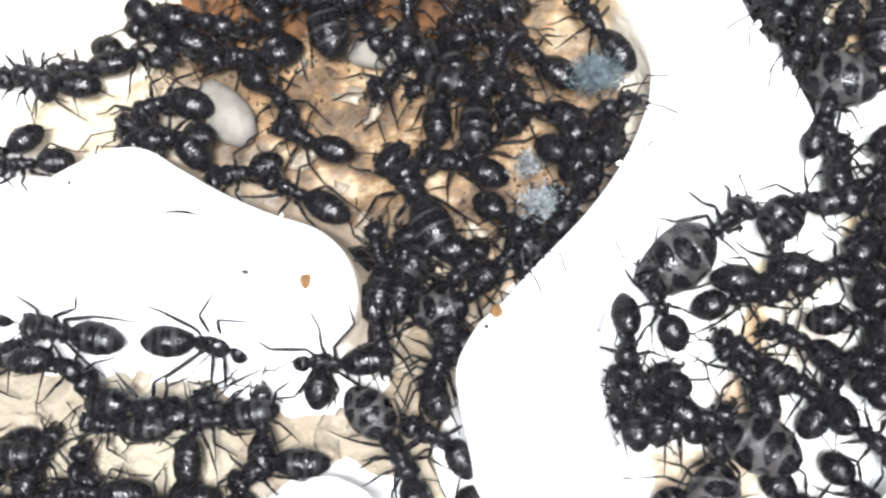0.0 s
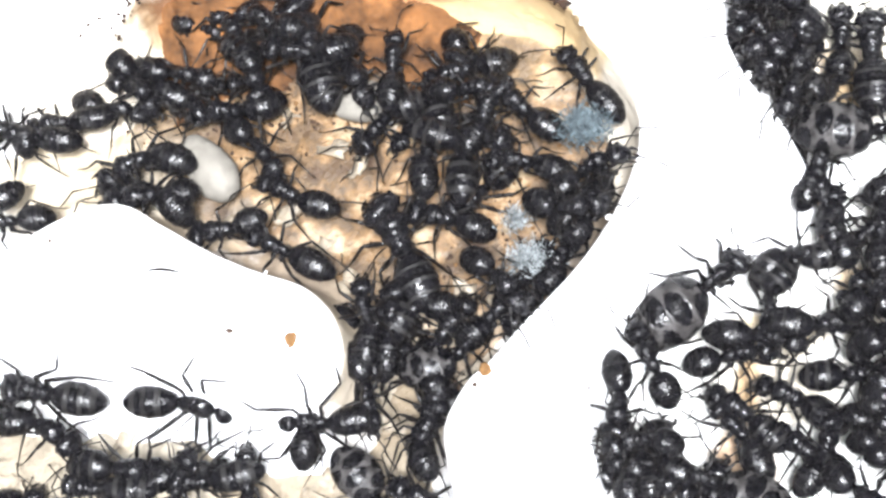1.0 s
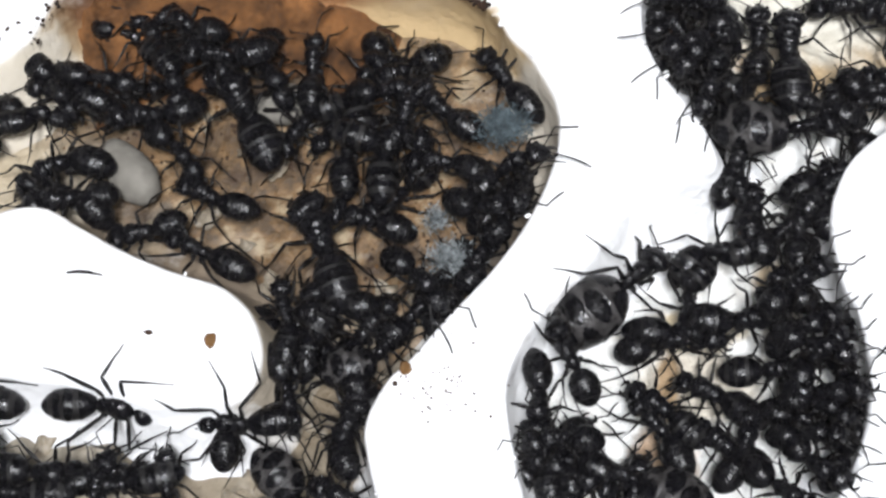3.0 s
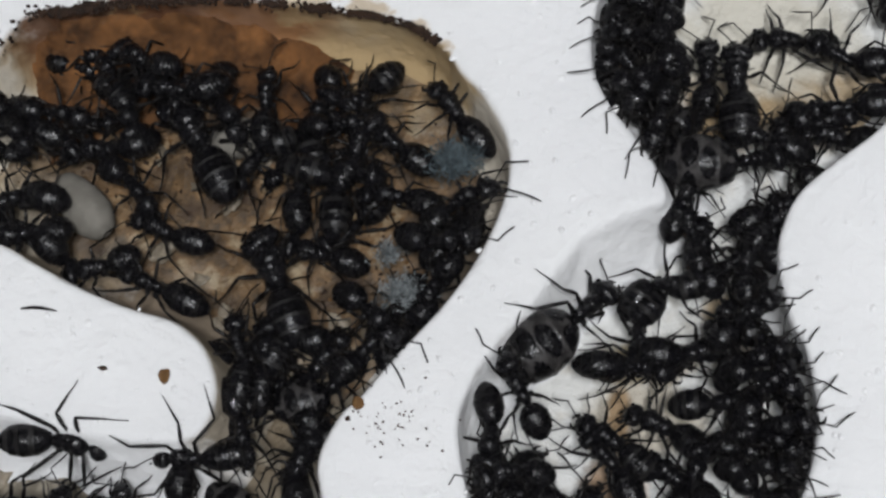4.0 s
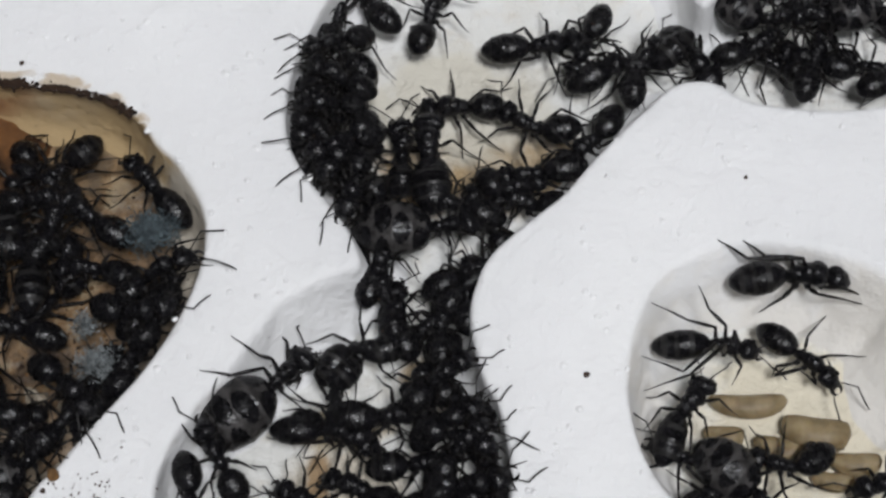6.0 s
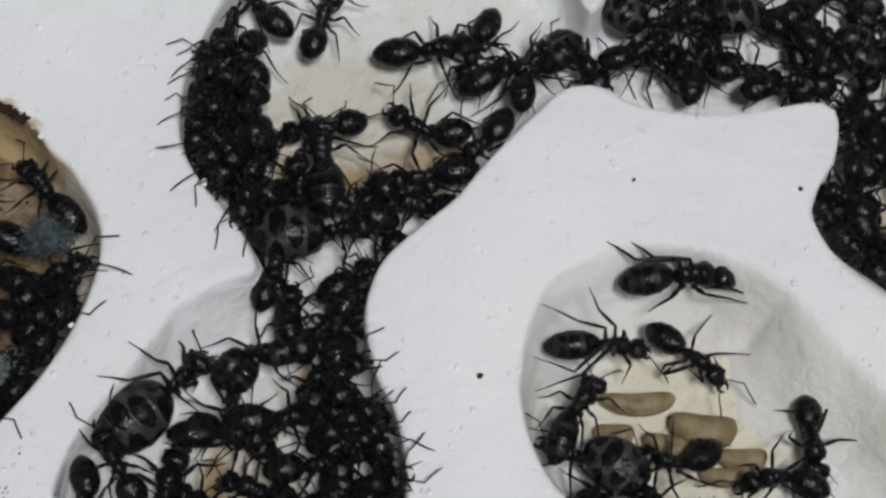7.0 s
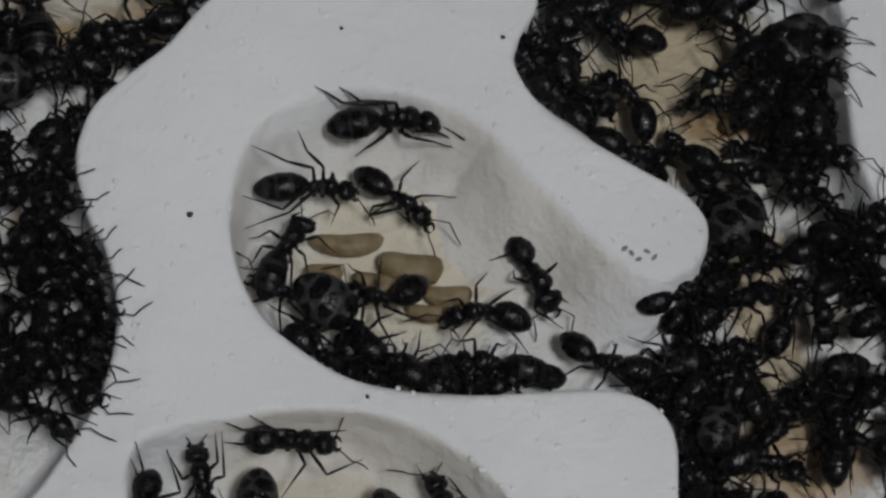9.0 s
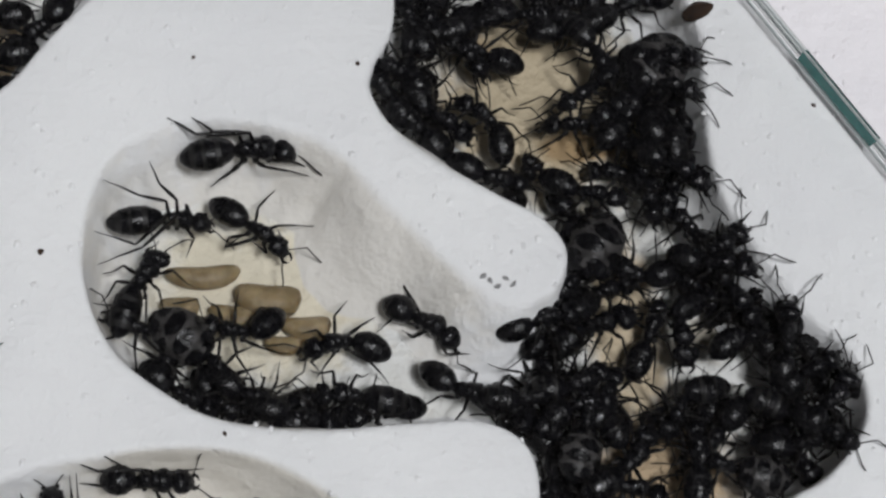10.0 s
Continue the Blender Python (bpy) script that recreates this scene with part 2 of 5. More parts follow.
# ---- mesh helpers ----
def mesh_of(name, verts, faces, mat, smooth=True):
    me = bpy.data.meshes.new(name)
    me.from_pydata([(x * S, y * S, z * S) for x, y, z in verts], [], faces)
    for mm in (mat if isinstance(mat, (list, tuple)) else [mat]):
        me.materials.append(mm)
    if smooth:
        me.shade_smooth()
    return me


def part(name, me, parent, label="", m=None):
    ob = new(name, me)
    ob.parent = parent
    if m is not None:
        ob.matrix_basis = m
    if label:
        ob["label"] = label
    return ob


def spline(pts, n=6):
    """A closed smooth curve through the points, evenly stepped."""
    p = np.array(pts, float)
    a, b, c, d = (np.roll(p, k, 0) for k in (1, 0, -1, -2))
    t = np.linspace(0, 1, n, endpoint=False)[None, :, None]
    a, b, c, d = (q[:, None] for q in (a, b, c, d))
    q = 0.5 * (2 * b + (c - a) * t + (2 * a - 5 * b + 4 * c - d) * t**2 + (3 * b - a - 3 * c + d) * t**3)
    q = q.reshape(-1, 2)
    leng = np.r_[0, np.cumsum(np.linalg.norm(np.roll(q, -1, 0) - q, axis=1))]
    steps = int(leng[-1] / 0.35)
    at = np.linspace(0, leng[-1], steps, endpoint=False)
    q = np.vstack([q, q[:1]])
    q = np.stack([np.interp(at, leng, q[:, k]) for k in (0, 1)], 1)
    return (q + np.roll(q, 1, 0) + np.roll(q, -1, 0)) / 3


def inside(pts, poly):
    x, y = pts[:, 0][:, None], pts[:, 1][:, None]
    a, b = poly, np.roll(poly, -1, 0)
    cross = ((a[:, 1] > y) != (b[:, 1] > y)) & (x < (b[:, 0] - a[:, 0]) * (y - a[:, 1]) / (b[:, 1] - a[:, 1] + 1e-12) + a[:, 0])
    return cross.sum(1) % 2 == 1


def outward(q):
    """Normals of a closed line, to the right of its way."""
    d = np.roll(q, -2, 0) - np.roll(q, 2, 0)
    d /= np.linalg.norm(d, axis=1)[:, None]
    return np.stack([d[:, 1], -d[:, 0]], 1)


# ---- the nest: rims of the carved chambers ----
A_TOP = [(-54.5, 6.0), (-49.3, 7.5), (-46.1, 9.8), (-43.9, 14.1), (-40.5, 14.7), (-36.2, 15.4), (-28.4, 15.6), (-21.8, 14.9), (-17.1, 14.2), (-13.6, 13.2), (-11.2, 11.3), (-10.1, 9.5), (-8.3, 7.7), (-6.6, 4.6), (-6.3, 1.5), (-7.0, -1.5), (-8.5, -4.9), (-10.6, -8.1), (-13.6, -11.6), (-16.2, -14.9)]
A_LOW = [(-17.3, -15.9), (-18.5, -18.1), (-18.9, -20.1), (-18.2, -22.9), (-17.0, -26.0), (-15.6, -28.8), (-13.0, -31.7), (-12.0, -36.2), (-17.6, -38.5), (-21.6, -36.8), (-22.4, -32.2), (-23.9, -29.1), (-25.1, -28.2), (-27.2, -27.6), (-29.2, -28.2), (-31.5, -29.6), (-35.7, -31.7), (-42.9, -33.3), (-50.2, -35.3), (-58.5, -36.1), (-64.2, -27.8), (-67.3, -15.0), (-68.4, -3.8), (-62.0, -0.5)]
ISLAND = [(-54.1, -8.4), (-51.6, -6.8), (-48.8, -5.0), (-45.9, -3.7), (-43.3, -3.7), (-40.5, -5.2), (-36.8, -7.1), (-33.2, -8.5), (-29.8, -9.5), (-27.6, -11.2), (-26.5, -13.3), (-26.3, -15.8), (-27.3, -17.9), (-29.7, -18.5), (-34.8, -18.1), (-39.9, -17.1), (-44.3, -16.4), (-48.6, -16.4), (-53.0, -15.9), (-57.3, -16.5), (-62.0, -14.9), (-63.4, -11.8), (-59.2, -9.9)]
B_LEFT = [(8.1, 28.4), (4.2, 24.0), (1.1, 17.8), (-0.1, 14.1), (-0.2, 10.4), (1.1, 7.2), (3.2, 4.4), (4.4, 2.4), (5.1, 0.7), (5.0, -0.5), (2.9, -1.0), (-0.7, -3.2), (-2.2, -5.3), (-4.2, -8.2), (-6.5, -11.1), (-8.1, -13.8), (-8.9, -16.9), (-8.2, -21.2), (-7.4, -24.4), (-6.9, -27.1), (-7.2, -29.1), (-8.0, -31.4), (-6.3, -35.2), (1.3, -37.0)]
B_RIGHT = [(-0.3, -34.3), (4.9, -31.9), (8.7, -29.5), (10.2, -27.9), (12.2, -25.1), (14.3, -21.5), (15.4, -16.5), (14.7, -11.4), (13.5, -8.8), (12.8, -4.6), (13.2, -2.0), (14.5, 0.6), (17.4, 3.2), (19.9, 5.2), (22.0, 7.7), (24.6, 10.4)]
PEAK = [(26.5, 12.2), (28.3, 13.8), (30.4, 14.2), (32.1, 13.7), (33.7, 12.5), (37.1, 11.8), (40.9, 11.5), (44.4, 11.9), (47.4, 12.3), (49.0, 11.6), (49.3, 10.0), (48.6, 7.2), (47.0, 4.8), (46.4, 2.7), (48.0, -0.8), (51.2, -3.7), (55.2, -6.4), (58.0, -8.1), (59.5, -10.0), (59.8, -11.8), (58.8, -14.0)]
POCKET = [(57.5, -14.9), (54.6, -15.2), (51.1, -12.4), (48.9, -9.5), (46.2, -6.2), (43.5, -2.6), (40.7, -0.7), (36.9, 0.4), (32.6, 0.8), (28.3, -0.5), (25.9, -2.8), (24.6, -5.9), (24.0, -9.9), (24.6, -13.9), (26.0, -17.0), (28.7, -19.7), (31.8, -21.8), (35.8, -23.0), (40.2, -23.6), (45.6, -23.5), (50.6, -23.6), (53.4, -24.6), (54.9, -26.4), (55.2, -28.7), (54.8, -32.1)]
E_RIGHT = [(54.8, -33.2), (55.6, -37.3), (63.6, -39.3), (70.6, -35.4), (73.3, -31.6), (75.9, -30.4), (78.5, -28.5), (80.4, -26.0), (80.8, -23.0), (79.8, -20.2), (77.5, -17.8), (75.5, -14.0), (73.5, -10.2), (72.3, -6.8), (72.1, -3.0), (72.6, 1.8), (73.0, 6.2), (72.4, 9.3), (72.0, 12.3), (71.3, 19.6), (65.0, 25.1), (47.7, 32.0), (40.9, 30.1), (34.7, 25.2), (31.7, 20.4), (30.2, 20.9), (28.2, 26.4), (18.7, 30.6)]
SMALL_POCKET = [(15.9, -29.9), (16.3, -26.6), (18.8, -25.1), (22.8, -24.6), (26.8, -24.2), (30.8, -24.4), (34.8, -25.3), (38.6, -27.4), (41.2, -30.0), (42.9, -33.4), (41.0, -36.1), (26.0, -37.1), (16.5, -34.6)]

DEPTH = -5.6
RIM_A = spline(A_TOP + A_LOW)
RIM_I = spline(ISLAND)
RIM_B = spline(B_LEFT + B_RIGHT + PEAK + POCKET + E_RIGHT)
RIM_F = spline(SMALL_POCKET)
# where the wall runs out gently towards the floor: x, y, reach, extra width
SOFT = [(1, -3, 6, 2.4), (-4, -9, 5, 1.4), (47, -8, 7, 5.2), (53, -14, 5, 4.2), (42, -2, 6, 3.2), (36, 0, 6, 2.2), (30, 0, 7, 2.6), (-45, -17, 10, 2.0), (-32, -18, 7, 2.2),
        (-17, -27, 5, 1.6), (-50, 7, 7, 3.0), (76, -15, 7, 2.0), (72, 5, 8, 0.8), (24, -26, 9, 1.6), (25.5, -5, 6, 1.8), (38, -27, 6, 2.0), (-8, 6, 5, 1.0)]


def wall_rings(q, sign):
    """Rings of a carved wall, from the flat top over a worn lip down to the floor. sign: 1 where the chamber lies inside the line."""
    area = np.sum(q[:, 0] * np.roll(q[:, 1], -1) - np.roll(q[:, 0], -1) * q[:, 1])
    n = outward(q) * (-1 if area > 0 else 1) * sign
    gentle = np.zeros(len(q))
    for x, y, r, w in SOFT:
        gentle = np.maximum(gentle, w * np.exp(-((q - (x, y)) ** 2).sum(1) / r**2))
    wob = np.array([noise.noise((x * 0.18, y * 0.18, 0.7)) for x, y in q])
    rings = []
    for reach, z in ((-0.45, 0.0), (-0.25, -0.02), (-0.05, -0.12), (0.06, -0.35), (0.10, -0.8), (0.14, -1.6), (0.24, -2.6), (0.44, -3.6), (0.72, -4.4), (1.1, -5.0), (1.7, -5.4), (2.5, -5.75), (3.4, -6.3)):
        k = np.clip(-z / 5.7, 0, 1)
        wob2 = np.array([noise.noise((x * 0.33, y * 0.33, z * 0.5 + 5)) for x, y in q])
        rings.append(np.c_[q + n * (reach - 0.22 + (gentle * k**0.8) + k * 0.3 * wob + 0.2 * np.minimum(k * 4, 1) * wob2 * (gentle * 0.3 + 0.3))[:, None], np.full(len(q), z) + 0.12 * k * wob2])
    return rings


def nest_block():
    verts, faces = [], []
    loops = []
    for q, sign in ((RIM_A, 1), (RIM_I, -1), (RIM_B, 1), (RIM_F, 1)):
        rings = wall_rings(q, sign)
        base, k = len(verts), len(q)
        for r in rings:
            verts.extend(map(tuple, r))
        for j in range(len(rings) - 1):
            for i in range(k):
                a, b = base + j * k + i, base + j * k + (i + 1) % k
                faces.append((a, b, b + k, a + k))
        loops.append((base, k, rings[0][:, :2], sign))
    edge = [(-120, -85), (135, -85), (135, 75), (-120, 75)]
    flat, lines = [Vector(e) for e in edge], [(0, 1), (1, 2), (2, 3), (3, 0)]
    for base, k, q, sign in loops:
        s = len(flat)
        flat += [Vector(p) for p in q]
        lines += [(s + i, s + (i + 1) % k) for i in range(k)]
    from mathutils.geometry import delaunay_2d_cdt
    pv, _, pf, _, _, _ = delaunay_2d_cdt(flat, lines, [], 0, 1e-6)
    mids = np.array([sum((pv[i] for i in f), Vector((0, 0))) / len(f) for f in pf])
    hole = (inside(mids, loops[0][2]) & ~inside(mids, loops[1][2])) | inside(mids, loops[2][2]) | inside(mids, loops[3][2])
    start = len(verts)
    verts.extend((p.x, p.y, 0.0) for p in pv)
    faces.extend(tuple(start + i for i in f) for f, h in zip(pf, hole) if not h)
    top = len(verts)
    verts.extend([(x, y, z) for z in (0.0, -22.0) for x, y in edge])
    faces += [(top + i, top + 4 + i, top + 4 + (i + 1) % 4, top + (i + 1) % 4) for i in range(4)]
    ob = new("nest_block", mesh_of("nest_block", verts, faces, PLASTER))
    bm = bmesh.new()
    bm.from_mesh(ob.data)
    bmesh.ops.remove_doubles(bm, verts=bm.verts, dist=1e-6)
    bmesh.ops.recalc_face_normals(bm, faces=bm.faces)
    for f in bm.faces:
        f.smooth = abs(f.normal.z) < 0.999 or f.calc_center_median().z < -0.0001
    if max(bm.faces, key=lambda f: f.calc_area()).normal.z < 0:
        bmesh.ops.reverse_faces(bm, faces=bm.faces)
    bm.to_mesh(ob.data)
    bm.free()
    return tagged(ob, "white cast plaster nest block with carved ant chambers", "ant nest", kind="structure")


def chamber_floor():
    xs, ys = np.arange(-75, 90, 0.6), np.arange(-42, 36, 0.6)
    verts = [(x, y, floor_z(x, y)) for y in ys for x in xs]
    w = len(xs)
    faces = [(j * w + i, j * w + i + 1, (j + 1) * w + i + 1, (j + 1) * w + i) for j in range(len(ys) - 1) for i in range(w - 1)]
    ob = new("floor", mesh_of("floor", verts, faces, FLOOR))
    return tagged(ob, "stained cream plaster floor of the ant chambers", "floor", kind="structure")


def floor_z(x, y):
    return DEPTH + 0.5 * noise.noise((x * 0.12, y * 0.12, 3.1)) + 0.22 * noise.noise((x * 0.5, y * 0.5, 8.1))


nest_block()
chamber_floor()


def room():
    # unseen room, added: dark ceiling keeps reflections dark, pale walls bounce fill light
    dark = fuzz_mat("dark_ceiling_for_reflections", (0.11, 0.10, 0.095), (0.14, 0.13, 0.12), 0.004, 0.8)
    pale = fuzz_mat("pale_wall_paint", (0.66, 0.67, 0.68), (0.72, 0.73, 0.74), 0.004, 0.8)
    w, lo, hi, t = 1500, -60, 1750, 100

    def slab(name, x0, x1, y0, y1, z0, z1, label, paint=pale):
        v = [(x, y, z) for z in (z0, z1) for x, y in ((x0, y0), (x1, y0), (x1, y1), (x0, y1))]
        f = [(0, 3, 2, 1), (4, 5, 6, 7), (0, 1, 5, 4), (1, 2, 6, 5), (2, 3, 7, 6), (3, 0, 4, 7)]
        tagged(new(name, mesh_of(name, v, f, paint, False)), label, name.split("_")[0], kind="structure")

    slab("wall_north", -w, w, w, w + t, lo, hi, "plain pale room wall added out of view to bounce light")
    slab("wall_south", -w, w, -w - t, -w, lo, hi, "plain pale room wall added out of view to bounce light")
    slab("wall_east", w, w + t, -w - t, w + t, lo, hi, "plain pale room wall added out of view to bounce light")
    slab("wall_west", -w - t, -w, -w - t, w + t, lo, hi, "plain pale room wall added out of view to bounce light")
    slab("ceiling", -w - t, w + t, -w - t, w + t, hi, hi + t, "plain dark ceiling added out of view to keep reflections dark", dark)
    slab("room_floor", -w - t, w + t, -w - t, w + t, lo - t, lo, "plain pale room floor")


room()
table = new("tabletop", mesh_of("tabletop", [(x, y, z) for z in (-60, -22) for x, y in ((-700, -450), (700, -450), (700, 450), (-700, 450))], [(0, 3, 2, 1), (4, 5, 6, 7), (0, 1, 5, 4), (1, 2, 6, 5), (2, 3, 7, 6), (3, 0, 4, 7)], fuzz_mat("pale_table", (0.5, 0.48, 0.45), (0.6, 0.58, 0.55), 0.01, 0.6), False))
tagged(table, "pale tabletop under the plaster nest", "table", kind="structure")


# ---- ants ----
def loft(spec, n=12):
    """A closed body along x from rings of (x, half width, half height, z)."""
    verts, faces = [], []
    for x, w, h, z in spec:
        for k in range(n):
            a = 2 * math.pi * k / n
            verts.append((x, w * math.cos(a), z + h * math.sin(a)))
    for j in range(len(spec) - 1):
        for k in range(n):
            a, b = j * n + k, j * n + (k + 1) % n
            faces.append((a, b, b + n, a + n))
    faces.append(tuple(range(n))[::-1])
    faces.append(tuple(range((len(spec) - 1) * n, len(spec) * n)))
    return verts, faces


def tube(pts, radii, n=6):
    """A jointed rod through the points."""
    verts, faces = [], []
    pts = [Vector(p) for p in pts]
    for i, p in enumerate(pts):
        d = (pts[min(i + 1, len(pts) - 1)] - pts[max(i - 1, 0)]).normalized()
        u = d.cross(Vector((0.31, 0.2, 0.93))).normalized()
        v = d.cross(u)
        for k in range(n):
            a = 2 * math.pi * k / n
            q = p + (u * math.cos(a) + v * math.sin(a)) * radii[i]
            verts.append(tuple(q))
    for j in range(len(pts) - 1):
        for k in range(n):
            a, b = j * n + k, j * n + (k + 1) % n
            faces.append((a, b, b + n, a + n))
    faces.append(tuple(range(n))[::-1])
    faces.append(tuple(range((len(pts) - 1) * n, len(pts) * n)))
    return verts, faces


def merged(*shapes):
    verts, faces = [], []
    for v, f in shapes:
        o = len(verts)
        verts += v
        faces += [tuple(i + o for i in q) for q in f]
    return verts, faces


def gaster_mesh(kind):
    """The abdomen: overlapping plates, with paler seams that widen the fuller it is."""
    seams, w, h, ln = {"plain": ((0.31, 0.57, 0.79), 1.18, 1.06, 3.0), "banded": ((0.30, 0.56, 0.78), 1.22, 1.12, 3.3),
                       "queen": ((0.29, 0.54, 0.77), 1.55, 1.28, 3.9), "swollen": ((0.26, 0.52, 0.76), 2.0, 1.75, 5.2)}[kind]
    n, rings = (56, 64) if kind == "swollen" else (16, 40)
    gap = {"plain": 0.022, "banded": 0.045, "queen": 0.022, "swollen": 0.075}[kind]
    verts, faces, mats = [], [], []
    for j in range(rings + 1):
        u = j / rings
        k = max(math.sin(math.pi * min(u * 0.965 + 0.03, 1)), 0.04) ** (0.4 if kind == "queen" else 0.46) * (1.0 - 0.08 * u)
        step = 0.0
        for s in seams:
            if s - 0.1 < u <= s:
                step += 0.06 * (1 - (s - u) / 0.1)
        for i in range(n):
            a = 2 * math.pi * i / n
            verts.append((-0.66 - ln * u, (w * k + step) * math.cos(a), 1.75 - 0.25 * u + (h * k + step) * math.sin(a)))
    for j in range(rings):
        u = (j + 0.5) / rings
        near = min(abs(u - s - gap * 0.6) for s in seams)
        for i in range(n):
            a, b = j * n + i, j * n + (i + 1) % n
            faces.append((a, b, b + n, a + n))
            seam = near < gap
            if kind == "swollen":
                # dark plates as rows of ovals, grey skin between them
                row = int(u * 4)
                fu, ft = u * 4 - row - 0.5, (i / n * 4 + 0.35 * row) % 1.0 - 0.5
                seam = (fu / 0.46) ** 2 + (ft / 0.42) ** 2 > 1 + 0.35 * noise.noise((u * 7, i * 12.0 / n, 2.0)) and 0.06 < u < 0.93
            mats.append(1 if seam else 0)
    faces.append(tuple(range(n))[::-1])
    faces.append(tuple(range(rings * n, (rings + 1) * n)))
    mats += [0, 0]
    me = mesh_of("gaster", verts, faces, [GLOSS, {"swollen": GREY, "plain": DIM}.get(kind, PALE)])
    me.polygons.foreach_set("material_index", mats)
    return me


def ant(m, kind="plain", seed=0, big=1.0, legs=()):
    """A worker ant, about 9 mm long, facing +x, its feet at z = 0. big: width of the head."""
    rnd = random.Random(seed)
    root = new("ant")
    root.empty_display_size = 0.002
    root.matrix_basis = m
    # thorax with a humped back, and the scale of the waist
    th = [(2.35, 0.22, 0.25, 1.72), (2.25, 0.42, 0.42, 1.75), (2.05, 0.66, 0.60, 1.80), (1.7, 0.80, 0.72, 1.86), (1.35, 0.80, 0.76, 1.90), (1.15, 0.72, 0.72, 1.90), (1.04, 0.65, 0.66, 1.88), (0.94, 0.66, 0.68, 1.88),
          (0.65, 0.65, 0.68, 1.86), (0.42, 0.58, 0.62, 1.81), (0.33, 0.53, 0.55, 1.76), (0.22, 0.55, 0.58, 1.74), (-0.1, 0.55, 0.58, 1.70), (-0.45, 0.44, 0.46, 1.55), (-0.75, 0.20, 0.22, 1.42)]
    broad = 1.42 if kind == "queen" else (0.95, 1.12, 1.25)[seed % 3]
    th = [(x, w * broad, h * (1 + 0.5 * (broad - 1)), z) for x, w, h, z in th]
    tv, tf = loft(th, 16)
    tv = [(x, y * (1 + 0.16 * noise.noise((x * 2.2, z * 2.2, seed))), z + 0.12 * noise.noise((x * 2.6, y * 2.6, seed + 9.0)) + (0.07 if z > 2.2 and abs(y) < 0.35 else 0)) for x, y, z in tv]
    hips = []
    for s in (1, -1):
        for x in (1.75, 0.85, 0.05):
            hv, hf = loft([(-0.3, 0.05, 0.05, 0), (-0.22, 0.2, 0.22, 0), (0.0, 0.27, 0.3, -0.05), (0.22, 0.2, 0.22, -0.12), (0.32, 0.05, 0.05, -0.15)], 7)
            turned = Matrix.Translation((x, s * 0.58, 1.32)) @ Euler((0, 0.3, s * (2.0 - 0.5 * x))).to_matrix().to_4x4()
            hips.append(([tuple(turned @ Vector(v)) for v in hv], hf))
    part("thorax", mesh_of("thorax", *merged((tv, tf), *hips), BLACK), root)
    pet = [(-0.62, 0.16, 0.18, 1.44), (-0.75, 0.40, 0.38, 1.56), (-0.86, 0.48, 0.54, 1.70), (-0.96, 0.38, 0.40, 1.62), (-1.25, 0.2, 0.2, 1.5)]
    part("waist", mesh_of("waist", *loft(pet, 10), BLACK), root)
    part("gaster", gaster_mesh(kind), root)
    turn = rnd.uniform(-0.35, 0.35)
    hd = [(0.0, 0.28, 0.25, 0), (0.1, 0.8 * big, 0.5, 0), (0.25, 1.05 * big, 0.64, 0.01), (0.5, 1.17 * big, 0.74, 0.02), (1.0, 1.12 * big, 0.72, 0), (1.45, 0.86 * big, 0.55, -0.06), (1.8, 0.56 * big, 0.38, -0.14), (1.98, 0.26, 0.2, -0.2)]
    hm = Matrix.Translation((2.3 * S, 0, 1.75 * S)) @ Euler((0, rnd.uniform(0.15, 0.6), turn)).to_matrix().to_4x4()
    head = part("head", mesh_of("head", *loft(hd), BLACK), root, m=hm)
    for s in (1, -1):
        part("eye", mesh_of("eye", *loft([(0.72, 0.02, 0.02, 0.34), (0.78, 0.13, 0.13, 0.34), (0.95, 0.18, 0.18, 0.33), (1.12, 0.13, 0.13, 0.3), (1.18, 0.02, 0.02, 0.3)], 8), GLOSS), head,
             m=Matrix.Translation((0, s * 0.9 * big * S, 0.06 * S)))
        op = rnd.uniform(0.05, 0.35)
        jaw = tube([(1.72, s * 0.42 * big, -0.2), (2.05, s * (0.46 * big + op), -0.26), (2.4, s * (0.26 + op), -0.3), (2.58, s * (0.06 + op * 0.6), -0.32)], [0.2, 0.18, 0.12, 0.04], 6)
        part("mandible", mesh_of("mandible", *jaw, LEGM), head)
        a, b, c = rnd.uniform(0.5, 1.2), rnd.uniform(0.9, 1.7), rnd.uniform(-0.5, 0.4)
        p0 = Vector((1.5, s * 0.3 * big, 0.35))
        p1 = p0 + Vector((math.cos(a) * 1.75, s * math.sin(a) * 1.75, 0.7))
        d = Vector((math.cos(c), s * math.sin(c), -0.45)).normalized()
        ante = tube([p0, p0.lerp(p1, 0.5) + Vector((0, 0, 0.08)), p1, p1 + d * 0.9, p1 + d * 1.8 + Vector((0, s * 0.1, -0.1)), p1 + d * 2.5 + Vector((0, s * 0.25, -0.25))], [0.07, 0.06, 0.08, 0.08, 0.09, 0.055], 5)
        part("antenna", mesh_of("antenna", *ante, LEGM), head)
    tuck = 0.84 if seed % 3 == 0 else 0.66
